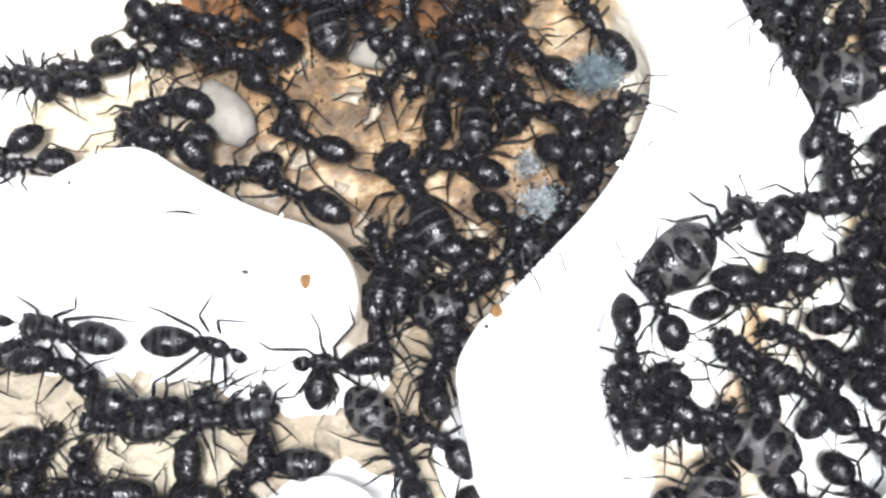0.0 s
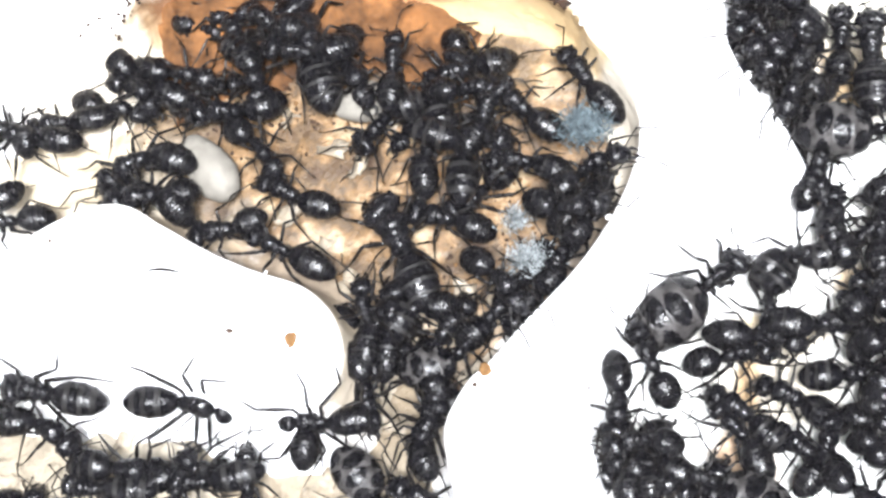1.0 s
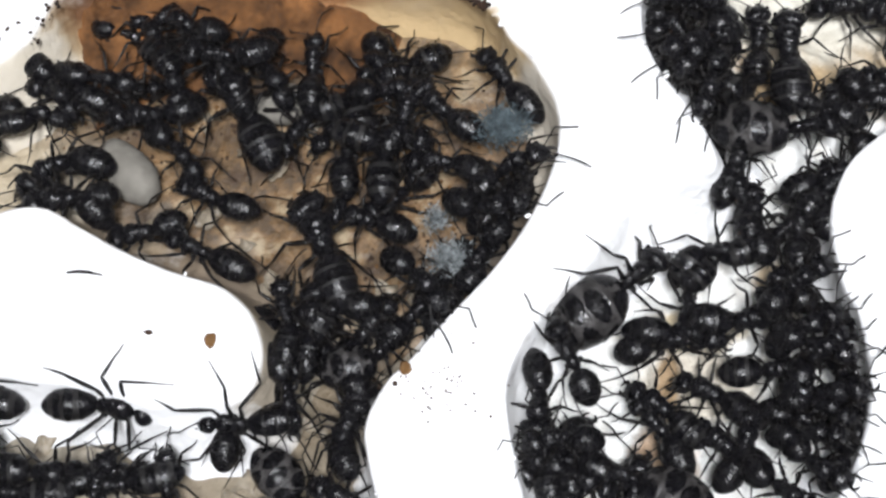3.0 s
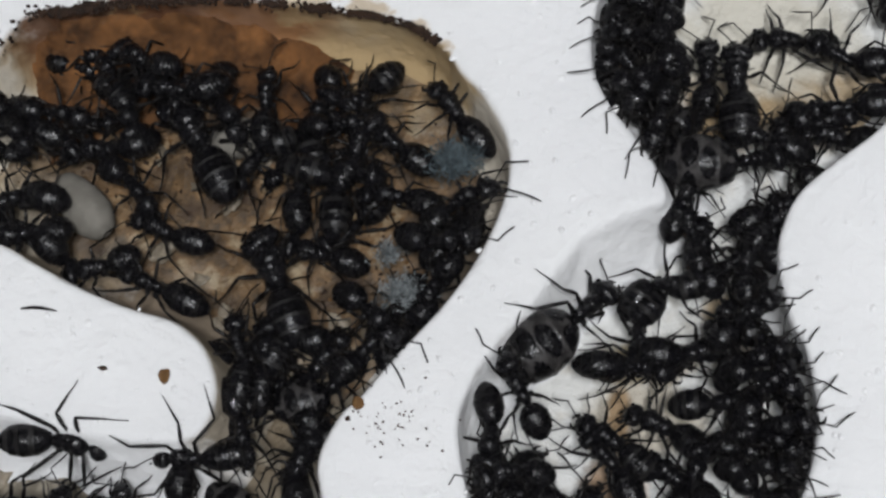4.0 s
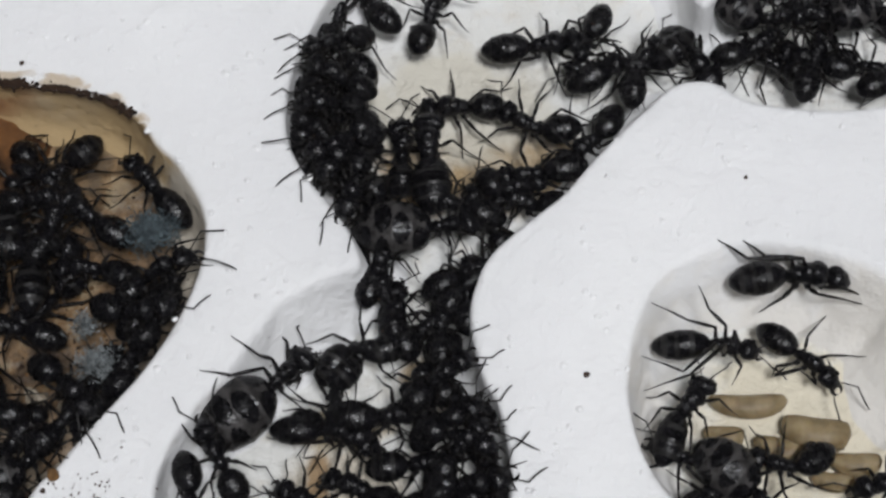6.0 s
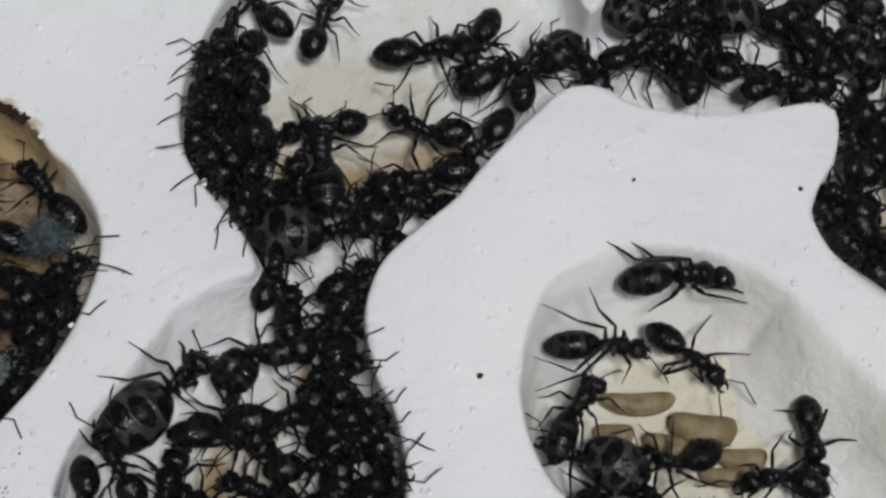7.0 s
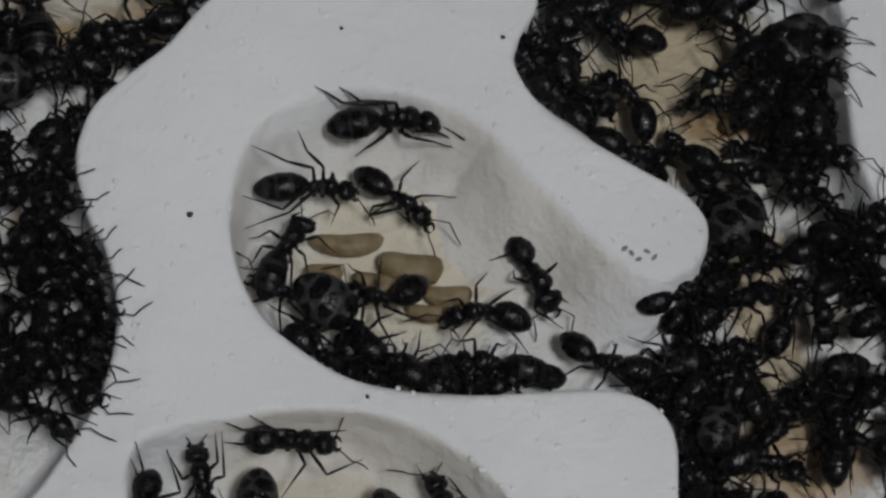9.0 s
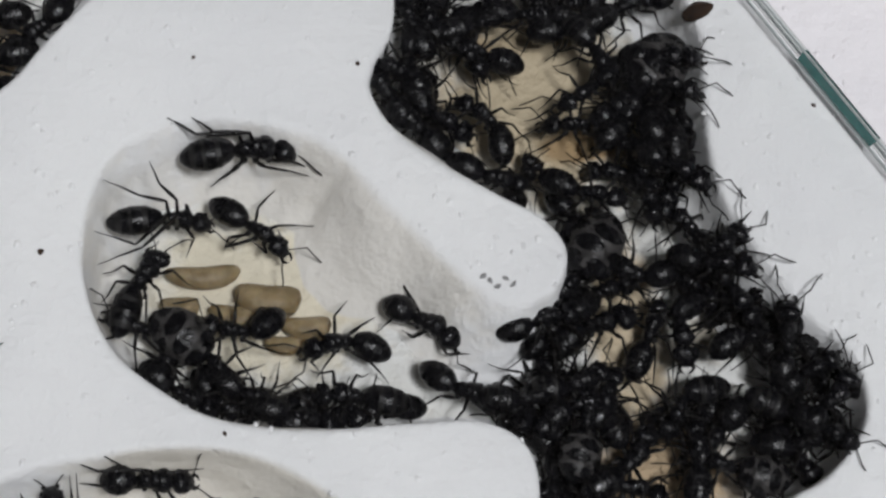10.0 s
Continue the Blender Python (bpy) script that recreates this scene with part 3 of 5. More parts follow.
    for s in (1, -1):
        for i, (x, ang, reach) in enumerate(((1.75, 0.85, 1.0), (0.85, 1.7, 1.05), (0.05, 2.5, 1.28))):
            c0 = Vector((x, s * 0.5, 1.4))
            if legs:
                # a stance of its own: bearing and reach of thigh and shin
                g, r, g2, r2, *high = legs[i if s > 0 else i + 3]
                c1 = c0 + Vector((math.cos(radians(g)), math.sin(radians(g)), 0)) * min(0.45, 0.3 * r) + Vector((0, 0, -0.25))
                knee = c0 + Vector((math.cos(radians(g)) * r, math.sin(radians(g)) * r, 0.55))
                toe = knee + Vector((math.cos(radians(g2)) * r2, math.sin(radians(g2)) * r2, -1.75))
                if high:
                    knee.z, toe.z = high
                    c1.z = knee.z - 0.15
                heel = knee.lerp(toe, 0.56) + Vector((0, 0, 0.12))
            else:
                g = ang + rnd.uniform(-0.38, 0.38)
                r = reach * rnd.uniform(0.78, 1.06) * tuck
                out = Vector((math.cos(g), s * math.sin(g), 0))
                g2 = g + rnd.uniform(-0.55, 0.55) + (0.25 if ang > 1.6 else -0.1)
                out2 = Vector((math.cos(g2), s * math.sin(g2), 0))
                c1 = c0 + out * 0.45 + Vector((0, 0, -0.35))
                knee = c1 + out * 1.75 * r + Vector((0, 0, rnd.uniform(0.5, 1.1)))
                heel = knee + out2 * 1.7 * r + Vector((0, 0, -knee.z + 0.45))
                toe = heel + out2 * 1.45 * r + Vector((0, 0, -0.4))
            leg = tube([c0, c1, c1.lerp(knee, 0.35), c1.lerp(knee, 0.8), knee, knee.lerp(heel, 0.15), knee.lerp(heel, 0.7), heel, heel.lerp(toe, 0.5) + Vector((0, 0, -0.08)), toe],
                       [0.23, 0.14, 0.19, 0.15, 0.105, 0.125, 0.105, 0.07, 0.055, 0.04], 6)
            part("leg", mesh_of("leg", *leg, LEGM), root)
    return root


ANTS = {}
WAIST = Vector((-0.9, 0, 1.55)) * S


def put_ant(m, kind, variant, label, group, turn=0.0, gaster=1.0, legs=()):
    """One more ant like the first of its kind and stance; turn and gaster: its abdomen's swing to the side and its size."""
    key = kind, variant, legs
    if key not in ANTS:
        ANTS[key] = ant(m, kind, seed=17 * variant + len(kind), big=1.2 if kind == "queen" else (0.9, 1.12, 0.84, 1.0, 0.93)[variant % 5], legs=legs)
        ob = ANTS[key]
    else:
        ob = copy_thing(ANTS[key], m)
    ob.scale = m.to_scale()
    stout = gaster if kind == "swollen" else min(1.15, 0.3 * gaster + 0.7 / ob.scale[0])
    for c in ob.children:
        if c.name.startswith("gaster"):
            c.matrix_basis = Matrix.Translation(WAIST) @ Matrix.LocRotScale(None, Euler((0, 0, radians(turn))), (gaster, stout, stout)) @ Matrix.Translation(-WAIST)
    return tagged(ob, label, "ant", group)


def stance(x, y, z, heading, size=1.0, pitch=0.0, roll=0.0):
    return Matrix.LocRotScale((x * S, y * S, z * S), Euler((radians(roll), radians(pitch), radians(heading))), (size,) * 3)


LABELS = {"plain": "glossy black worker ant with slim banded abdomen", "banded": "black ant with pale seams between its abdomen plates",
          "swollen": "black ant with swollen grey and black abdomen", "queen": "large broad-bodied black ant standing among workers"}


TAKEN, STIRRING = [], []


def worker(x, y, z, heading, size, turn, gaster, kind, variant, legs=()):
    """An ant at a place of its own; z: the height of its waist, turn: how its abdomen swings to the side."""
    rnd = random.Random(int(x * 91 + y * 57))
    foot = z - 1.6 * size
    TAKEN.append((x, y, foot - floor_z(x, y)))
    calm = 0.3 if legs else 1.0
    m = stance(x, y, foot, heading, size, rnd.uniform(-8, 8) * calm, rnd.uniform(-16, 16) * calm)
    ob = put_ant(m, kind, variant, LABELS[kind], chamber, turn, gaster, legs)
    if "pocket" in chamber or rnd.random() < 0.12:
        STIRRING.append(ob)
    return ob


def crowd(outline, count, seed, group, gap=2.6, layers=(0.0, 1.6), keep=()):
    """Ants thronging in part of a chamber, clear of the spots in keep (x, y, r)."""
    rnd = random.Random(seed)
    poly = np.array(outline, float)
    lo, hi = poly.min(0), poly.max(0)
    done = list(TAKEN)
    most = len(done) + count
    for _ in range(count * 40):
        if len(done) >= most:
            break
        p = np.array([rnd.uniform(lo[0], hi[0]), rnd.uniform(lo[1], hi[1])])
        if not inside(p[None], poly)[0] or any((p[0] - x) ** 2 + (p[1] - y) ** 2 < r * r for x, y, r in keep):
            continue
        z = rnd.uniform(*layers)
        if any((p[0] - q[0]) ** 2 + (p[1] - q[1]) ** 2 + (2.0 * (z - q[2])) ** 2 < gap * gap for q in done):
            continue
        done.append((p[0], p[1], z))
        kind = rnd.choice(("plain", "plain", "plain", "plain", "banded"))
        m = stance(p[0], p[1], floor_z(*p) + z, rnd.uniform(0, 360), rnd.uniform(0.76, 1.0), rnd.uniform(-18, 18), rnd.uniform(-25, 25))
        put_ant(m, kind, rnd.randrange(8), LABELS[kind], group, rnd.uniform(-35, 35), rnd.uniform(1.0, 1.3))


chamber = "ants in the stained chamber"
worker(-44.7, 7.0, -2.2, -54, 0.82, 17, 1.52, "plain", 4)
worker(-46.6, 4.4, -2.6, -6, 0.82, -19, 1.16, "plain", 5)
worker(-52.6, 2.3, -2.4, 173, 0.86, 3, 1.45, "plain", 0)
worker(-43.2, 0.6, -2.2, -152, 1.05, -44, 1.19, "plain", 7)
worker(-42.2, -2.2, -1.4, -170, 0.97, -55, 1.17, "plain", 3)
worker(-31.9, -1.9, -3.2, 153, 0.82, 16, 1.34, "plain", 0)
worker(-34.9, 2.3, -3.0, -48, 0.82, 24, 1.04, "plain", 2)
worker(-36.1, 8.1, -2.6, -72, 0.84, 41, 1.06, "banded", 1)
worker(-43.9, 6.7, -2.8, 175, 0.82, -13, 1.44, "plain", 5)
worker(-24.6, 8.1, -2.4, 89, 0.82, 0, 1.28, "plain", 7)
worker(-19.0, 2.3, -2.0, 9, 0.87, -25, 1.44, "banded", 3)
worker(-21.7, 1.8, -3.0, 66, 0.88, 31, 1.27, "plain", 6)
worker(-18.6, 1.7, -3.0, 76, 0.95, 15, 1.31, "banded", 1)
worker(-19.1, 6.1, -2.2, 8, 0.82, -14, 1.08, "plain", 3)
worker(-10.6, 6.9, -1.6, 127, 0.82, 7, 1.52, "plain", 0)
worker(-17.5, 3.9, -1.8, 79, 0.82, -24, 1.24, "plain", 3)
worker(-14.8, 4.7, -1.8, 139, 0.82, 12, 1.27, "plain", 6)
worker(-14.4, 0.4, -2.2, 176, 0.82, -18, 1.39, "plain", 4)
worker(-31.7, -6.8, -1.6, 157, 0.85, 0, 1.47, "plain", 2)
worker(-36.0, -4.9, -2.0, -169, 0.82, 14, 1.04, "plain", 6)
worker(-25.0, -11.6, -1.6, 110, 0.82, -26, 1.52, "plain", 2)
worker(-23.3, -11.8, -2.2, 86, 0.82, -2, 1.52, "plain", 1)
worker(-21.7, -10.3, -2.4, -172, 0.82, 0, 1.09, "plain", 2)
worker(-18.4, -13.6, -2.2, 52, 0.82, -35, 0.98, "swollen", 7)
worker(-20.5, -19.5, -1.8, 77, 0.82, 22, 1.29, "plain", 2)
worker(-16.5, -11.2, -2.2, 48, 0.82, -3, 1.04, "plain", 2)
worker(-10.1, -2.4, -1.8, 50, 0.82, -6, 1.09, "plain", 0)
worker(-14.2, -7.9, -2.0, 57, 0.82, -3, 1.15, "plain", 0)
worker(-53.8, 3.0, -2.2, -174, 0.82, -85, 1.04, "plain", 3)
worker(-49.9, 3.3, -2.6, -175, 0.82, 8, 1.50, "plain", 3)
worker(-55.3, -3.9, -2.2, -156, 0.82, 17, 1.29, "plain", 2)
worker(-52.7, -5.1, -1.6, -168, 0.82, -4, 1.18, "plain", 2)
worker(-41.7, -2.5, -1.8, 175, 0.93, 17, 0.92, "plain", 4)
worker(-41.5, 7.7, -2.4, -9, 0.82, 1, 1.44, "plain", 5)
worker(-11.0, -6.3, -1.6, -120, 0.82, -2, 1.04, "plain", 3)
worker(-13.0, -9.7, -1.6, -132, 0.82, 7, 1.04, "plain", 3)
worker(-9.4, -3.4, -1.5, -118, 0.82, 6, 1.04, "plain", 2)
worker(-40.4, 12.0, -4.1, -15, 0.74, 0, 1.00, "plain", 3)
worker(-30.1, 10.6, -3.6, -162, 0.74, 0, 1.00, "plain", 6)
worker(-19.0, 9.9, -3.8, -40, 0.83, 0, 1.00, "plain", 4)
worker(-36.5, 11.4, -4.1, -165, 0.74, 0, 1.00, "plain", 0)
worker(-57.2, 8.8, -3.4, 169, 0.76, 0, 1.00, "plain", 5)

chamber = "ants in the lower gallery"
worker(-48.4, -17.8, -1.6, 170, 0.94, 4, 1.33, "banded", 1, legs=((58, 3.1, 89, 2.5), (97, 2.5, 83, 3.1), (151, 2.9, 158, 1.9), (-62, 0.5, -19, 3.3, 3.7, 3.4), (-149, 2.2, -76, 1.9, 3.7, 3.4), (-163, 3, -174, 3.3, 3.7, 3.4)))
worker(-48.7, -20.3, -2.0, -26, 0.85, 34, 1.48, "plain", 6)
worker(-43.7, -24.2, -2.6, 174, 0.82, 6, 1.52, "banded", 2)
worker(-36.0, -23.5, -2.6, -176, 0.82, 11, 1.52, "banded", 2)
worker(-53.5, -27.3, -2.6, -178, 0.82, 1, 1.46, "banded", 4)
worker(-32.2, -27.1, -2.4, -154, 0.82, -22, 1.52, "banded", 1)
worker(-44.9, -29.9, -2.4, -179, 0.82, 10, 1.52, "plain", 5)
worker(-39.5, -29.6, -2.6, -171, 0.82, 0, 1.47, "plain", 4)
worker(-22.3, -27.1, -2.4, 119, 0.82, -8, 1.30, "plain", 0)
worker(-19.6, -17.7, -2.0, -115, 0.82, 75, 1.10, "plain", 5)
worker(-20.3, -20.3, -1.6, 67, 0.82, 54, 1.15, "plain", 1)
worker(-19.6, -24.4, -1.6, 163, 0.82, -42, 1.22, "plain", 4)
worker(-37.8, -18.1, -1.6, -8, 0.94, 12, 1.33, "banded", 1, legs=((112, 1.1, 7, 4.1, 3.8, 3.5), (132, 1.5, 71, 3, 3.8, 3.5), (165, 3.4, 171, 1.7, 3.8, 3.5), (-69, 2.8, 46, 3.4), (-74, 2.5, -71, 0.6), (-127, 3.5, -90, 1.3)))
worker(-37.6, -23.3, -2.6, 10, 0.82, 11, 1.22, "plain", 5)
worker(-27.8, -19.3, -1.8, 178, 0.82, 15, 1.52, "plain", 4, legs=((63, 3.2, 1, 2.8), (129, 2.4, 58, 3.6), (152, 3, 71, 3.7), (5, 3.6, -26, 2.2, 4.3, 4), (-77, 2, -54, 3, 4.3, 4), (-126, 3.1, -67, 3.3, 4.3, 4)))
worker(-42.2, -22.8, -2.4, -6, 0.94, 3, 1.17, "banded", 4)
worker(-32.7, -24.1, -2.4, 95, 0.82, 0, 1.41, "plain", 7)
worker(-37.7, -24.5, -2.2, 80, 0.82, 8, 1.50, "plain", 5)
worker(-24.4, -16.4, -1.8, -78, 0.82, 25, 1.38, "plain", 2)
worker(-23.4, -24.8, -2.2, -57, 0.82, 13, 1.05, "swollen", 7)
worker(-29.0, -19.2, -2.0, 84, 0.82, 2, 1.15, "plain", 7)
worker(-50.2, -30.2, -3.4, -175, 0.89, 0, 1.00, "plain", 2)
worker(-18.5, -30.2, -3.0, -113, 0.89, 0, 1.00, "plain", 0)
worker(-54.2, -20.5, -3.2, -143, 0.89, 0, 1.00, "plain", 4)
worker(-55.9, -15.5, -3.2, 159, 0.89, 0, 1.00, "plain", 0)
worker(-36.3, -30.1, -3.7, -155, 0.89, 0, 1.00, "plain", 5)

chamber = "ants in the white chamber"
worker(-1.1, -8.3, -2.3, 43, 0.91, -5, 1.36, "swollen", 1, legs=((48, 1.7, 79, 1.6), (124, 1.4, 99, 2.8, 4.6, 4.3), (151, 3, 125, 2.5, 4.6, 4.3), (-17, 2.6, -40, 1.7), (-39, 1.1, 174, 0.7), (-114, 0.6, -73, 2)))
worker(-6.8, -17.0, -1.8, -96, 0.82, 23, 1.35, "plain", 6)
worker(4.7, -5.8, -1.8, -1, 0.82, 55, 1.23, "banded", 0)
worker(6.6, -10.9, -2.2, 13, 0.93, -17, 1.35, "plain", 6)
worker(7.7, -4.2, -1.8, 98, 0.82, 11, 1.04, "plain", 5)
worker(10.9, -4.6, -1.8, 76, 0.82, 21, 1.20, "plain", 6)
worker(12.6, -1.4, -1.6, 37, 0.82, 20, 1.10, "plain", 0)
worker(8.9, -14.5, -2.4, 6, 0.82, -3, 1.11, "banded", 7)
worker(5.2, -16.4, -3.0, 155, 0.82, -10, 1.51, "plain", 0)
worker(1.6, -19.1, -2.2, 135, 0.82, -18, 1.35, "plain", 2)
worker(11.1, -18.0, -2.4, 14, 0.82, -30, 1.13, "plain", 3)
worker(12.6, -10.0, -2.2, -32, 0.82, 15, 1.10, "plain", 1)
worker(14.7, -15.2, -1.8, -77, 0.82, 26, 1.12, "plain", 3)
worker(-0.5, -22.8, -2.0, 163, 0.82, -8, 1.34, "swollen", 7)
worker(-6.4, -21.4, -2.0, 100, 0.82, 0, 1.20, "plain", 5)
worker(-4.4, -21.4, -2.4, 78, 0.82, 20, 1.04, "plain", 5)
worker(1.9, -17.4, -2.4, 146, 0.82, -10, 1.16, "banded", 4)
worker(7.0, -20.2, -2.2, 75, 0.82, -21, 1.17, "plain", 7)
worker(-5.9, -20.6, -2.2, -147, 0.82, 21, 1.14, "plain", 1)
worker(-4.5, -21.4, -2.0, -178, 0.82, -26, 1.15, "plain", 5)
worker(12.3, -18.4, -1.6, 158, 0.82, -9, 1.04, "plain", 4)
worker(13.7, -20.0, -1.6, 62, 0.82, 1, 1.21, "plain", 0)
worker(10.4, 9.3, -2.0, 93, 0.90, 1, 1.20, "queen", 6)
worker(10.6, 3.3, -1.6, 11, 0.82, -12, 1.31, "swollen", 1)
worker(18.6, 18.5, -3.0, 4, 0.96, -4, 1.30, "plain", 3)
worker(24.5, 16.9, -2.6, 15, 0.82, 9, 1.52, "plain", 5)
worker(26.7, 16.9, -2.4, -179, 0.82, 41, 1.52, "banded", 5)
worker(26.1, 16.2, -2.2, 54, 0.82, 32, 1.21, "plain", 2)
worker(18.5, 11.9, -2.8, 149, 0.88, 39, 1.12, "plain", 5)
worker(2.6, 10.8, -2.2, 136, 0.82, 34, 1.49, "banded", 4)
worker(5.6, 22.7, -2.4, 125, 0.82, 10, 1.31, "plain", 1)
worker(10.5, 20.9, -2.8, 75, 0.82, -10, 1.12, "plain", 4)
worker(3.5, 17.8, -2.2, 131, 0.82, 9, 1.13, "plain", 5)
worker(2.1, 13.7, -2.0, 145, 0.82, 13, 1.04, "plain", 4)
worker(18.3, 8.0, -2.0, -174, 0.82, 1, 1.34, "plain", 2)
worker(22.7, 9.9, -1.8, -148, 0.82, 32, 1.25, "plain", 1)
worker(22.7, 18.7, -2.8, -115, 0.82, 0, 1.25, "plain", 2)
worker(12.3, 5.3, -2.0, 162, 0.82, 2, 1.25, "plain", 4)
worker(15.8, 6.2, -2.2, 15, 0.82, -72, 1.04, "plain", 7)
worker(3.6, 7.2, -1.8, -26, 0.82, -21, 1.12, "plain", 2)
worker(1.1, 13.4, -1.8, -99, 0.82, -19, 1.18, "plain", 0)
worker(10.3, -7.4, -2.4, -127, 0.82, -5, 1.04, "plain", 1)
worker(3.1, -9.4, -2.0, -80, 0.82, -52, 1.14, "banded", 6)
worker(9.1, -4.6, -2.2, 41, 0.82, -16, 1.52, "banded", 0)
worker(-2.3, -27.0, -2.6, 20, 0.82, 17, 1.04, "banded", 3)
worker(2.6, -12.0, -2.2, -4, 0.82, 2, 1.45, "plain", 5, legs=((-59, 2.7, -151, 1.6), (-62, 1.6, -150, 2.7), (-129, 2.1, -126, 1.2), (63, 2.5, 36, 1.7), (89, 2.6, 167, 2.1), (132, 3.1, 172, 2.1)))
worker(12.8, -0.5, -1.8, 19, 0.82, 8, 1.22, "plain", 4)
worker(7.2, -2.2, -1.8, 102, 0.82, 0, 1.35, "plain", 7)
worker(6.8, 0.7, -2.0, 63, 0.82, 8, 1.30, "plain", 6)
worker(12.7, -2.2, -1.8, 85, 0.82, 12, 1.14, "plain", 2)
worker(6.3, -20.1, -2.4, 143, 0.82, 7, 1.21, "plain", 0)
worker(-4.3, -22.5, -2.0, -20, 0.82, -17, 1.04, "plain", 0)
worker(2.8, 21.3, -3.2, 77, 0.74, 0, 1.00, "plain", 7)

chamber = "ants in the long gallery"
worker(67.6, 9.8, -2.0, 24, 0.85, 3, 1.47, "plain", 5)
worker(73.1, 13.0, -1.8, 80, 0.82, -29, 1.52, "plain", 3)
worker(53.8, 6.9, -2.6, -42, 0.82, -10, 1.42, "plain", 2)
worker(65.1, 5.9, -1.6, -72, 0.82, 19, 1.27, "banded", 2)
worker(48.3, 3.1, -1.5, 119, 0.82, -8, 1.04, "plain", 6)
worker(49.1, 4.8, -1.3, 153, 0.82, -25, 1.04, "plain", 1)
worker(50.7, 8.7, -1.6, 105, 0.82, 8, 1.04, "plain", 2)
worker(50.2, 0.2, -1.6, 132, 0.82, -3, 1.10, "plain", 6)
worker(64.4, 2.9, -2.0, -148, 0.82, 6, 1.43, "plain", 2)
worker(63.7, 9.1, -2.0, 162, 0.82, 25, 1.26, "plain", 0)
worker(66.4, 0.5, -1.8, 58, 0.82, -19, 1.30, "plain", 6)
worker(59.8, 9.6, -2.4, -9, 0.82, -10, 1.44, "plain", 4)
worker(50.1, 6.0, -2.0, -88, 0.82, -31, 1.49, "plain", 2)
worker(63.3, -0.3, -2.2, 178, 0.82, 33, 1.52, "plain", 2)
worker(54.9, -4.2, -1.8, -17, 0.82, -13, 1.27, "plain", 7)
worker(36.1, 20.1, -1.8, 5, 0.82, -44, 0.98, "swollen", 7)
worker(40.4, 20.1, -1.8, 160, 0.82, 35, 0.98, "swollen", 5)
worker(34.8, 17.2, -2.2, 36, 0.82, -38, 1.16, "plain", 7)
worker(39.1, 16.6, -2.6, 65, 0.82, 10, 1.25, "plain", 4)
worker(39.8, 16.9, -2.8, 155, 0.82, 12, 1.04, "plain", 4)
worker(45.7, 14.5, -2.2, 0, 0.82, 18, 1.23, "plain", 7)
worker(48.8, 15.8, -2.4, 36, 0.82, -3, 1.13, "plain", 6)
worker(50.5, 18.2, -2.2, 141, 0.82, 11, 1.35, "banded", 2)
worker(52.5, 10.7, -2.0, -93, 0.82, 47, 1.05, "plain", 1)
worker(48.5, 16.7, -2.2, -83, 0.82, 24, 1.29, "plain", 6)
worker(66.5, 1.9, -1.6, -141, 0.82, 4, 1.63, "swollen", 2)
worker(55.9, 0.7, -2.6, 134, 0.82, -41, 1.34, "plain", 7)
worker(55.9, 6.6, -2.6, 156, 0.82, 4, 1.26, "plain", 5)
worker(60.5, -13.0, -2.0, -142, 0.86, 16, 1.28, "swollen", 2)
worker(66.3, -17.5, -3.4, 61, 0.82, -2, 1.33, "plain", 7)
worker(72.8, -14.7, -1.8, -67, 0.82, 1, 1.52, "banded", 4)
worker(77.1, -19.3, -1.4, -66, 0.82, -23, 1.52, "plain", 5)
worker(73.6, -18.3, -2.2, -10, 0.82, 38, 1.35, "plain", 1)
worker(57.3, -16.3, -1.8, 13, 0.82, -4, 1.15, "plain", 5)
worker(67.1, -22.9, -2.0, -125, 0.82, -50, 1.46, "banded", 0)
worker(75.5, -24.5, -2.0, -21, 0.82, -8, 1.30, "banded", 4)
worker(79.5, -21.4, -1.6, 137, 0.82, -16, 1.09, "plain", 5)
worker(70.1, -28.2, -2.0, 154, 0.82, 12, 0.99, "swollen", 4)
worker(67.9, -27.6, -2.2, 79, 0.82, 0, 1.42, "plain", 7)
worker(59.3, -24.4, -1.8, 73, 0.82, -6, 0.98, "swollen", 4)
worker(59.1, -21.3, -2.0, 19, 0.82, -24, 1.16, "banded", 4)
worker(55.1, -22.1, -1.8, 8, 0.82, -20, 1.35, "plain", 5)
worker(58.6, -15.7, -2.0, 174, 0.82, 27, 1.38, "plain", 2)
worker(65.8, -12.7, -2.2, 152, 0.82, 43, 1.20, "plain", 0)
worker(56.0, 9.3, -2.2, 14, 0.82, 0, 1.50, "plain", 7)
worker(51.7, 1.4, -1.8, -35, 0.82, -28, 1.45, "plain", 4)
worker(62.5, -5.7, -2.2, -14, 0.82, -21, 1.34, "plain", 5)
worker(69.6, -4.2, -2.0, -106, 0.82, 13, 1.52, "plain", 4)
worker(67.8, -5.4, -2.2, -92, 0.82, 16, 1.52, "plain", 7)
worker(63.3, 8.6, -2.4, 14, 0.82, -11, 1.24, "plain", 4)
worker(60.2, -25.3, -2.2, -118, 0.82, -5, 1.33, "plain", 5)
worker(61.8, -23.2, -2.2, 73, 0.82, 34, 1.24, "plain", 5)
worker(75.7, -27.1, -1.8, 14, 0.82, -27, 1.35, "plain", 4)
worker(78.3, -23.7, -1.8, 85, 0.82, 24, 1.50, "plain", 5)
worker(68.2, -17.0, -2.4, -85, 0.82, -61, 1.34, "plain", 6)
worker(58.9, -22.7, -1.8, 11, 0.82, 19, 1.04, "plain", 5)
worker(43.3, 17.0, -3.6, -16, 0.74, 0, 1.00, "plain", 2)
worker(47.0, 19.3, -3.8, 109, 0.74, 0, 1.00, "plain", 7)
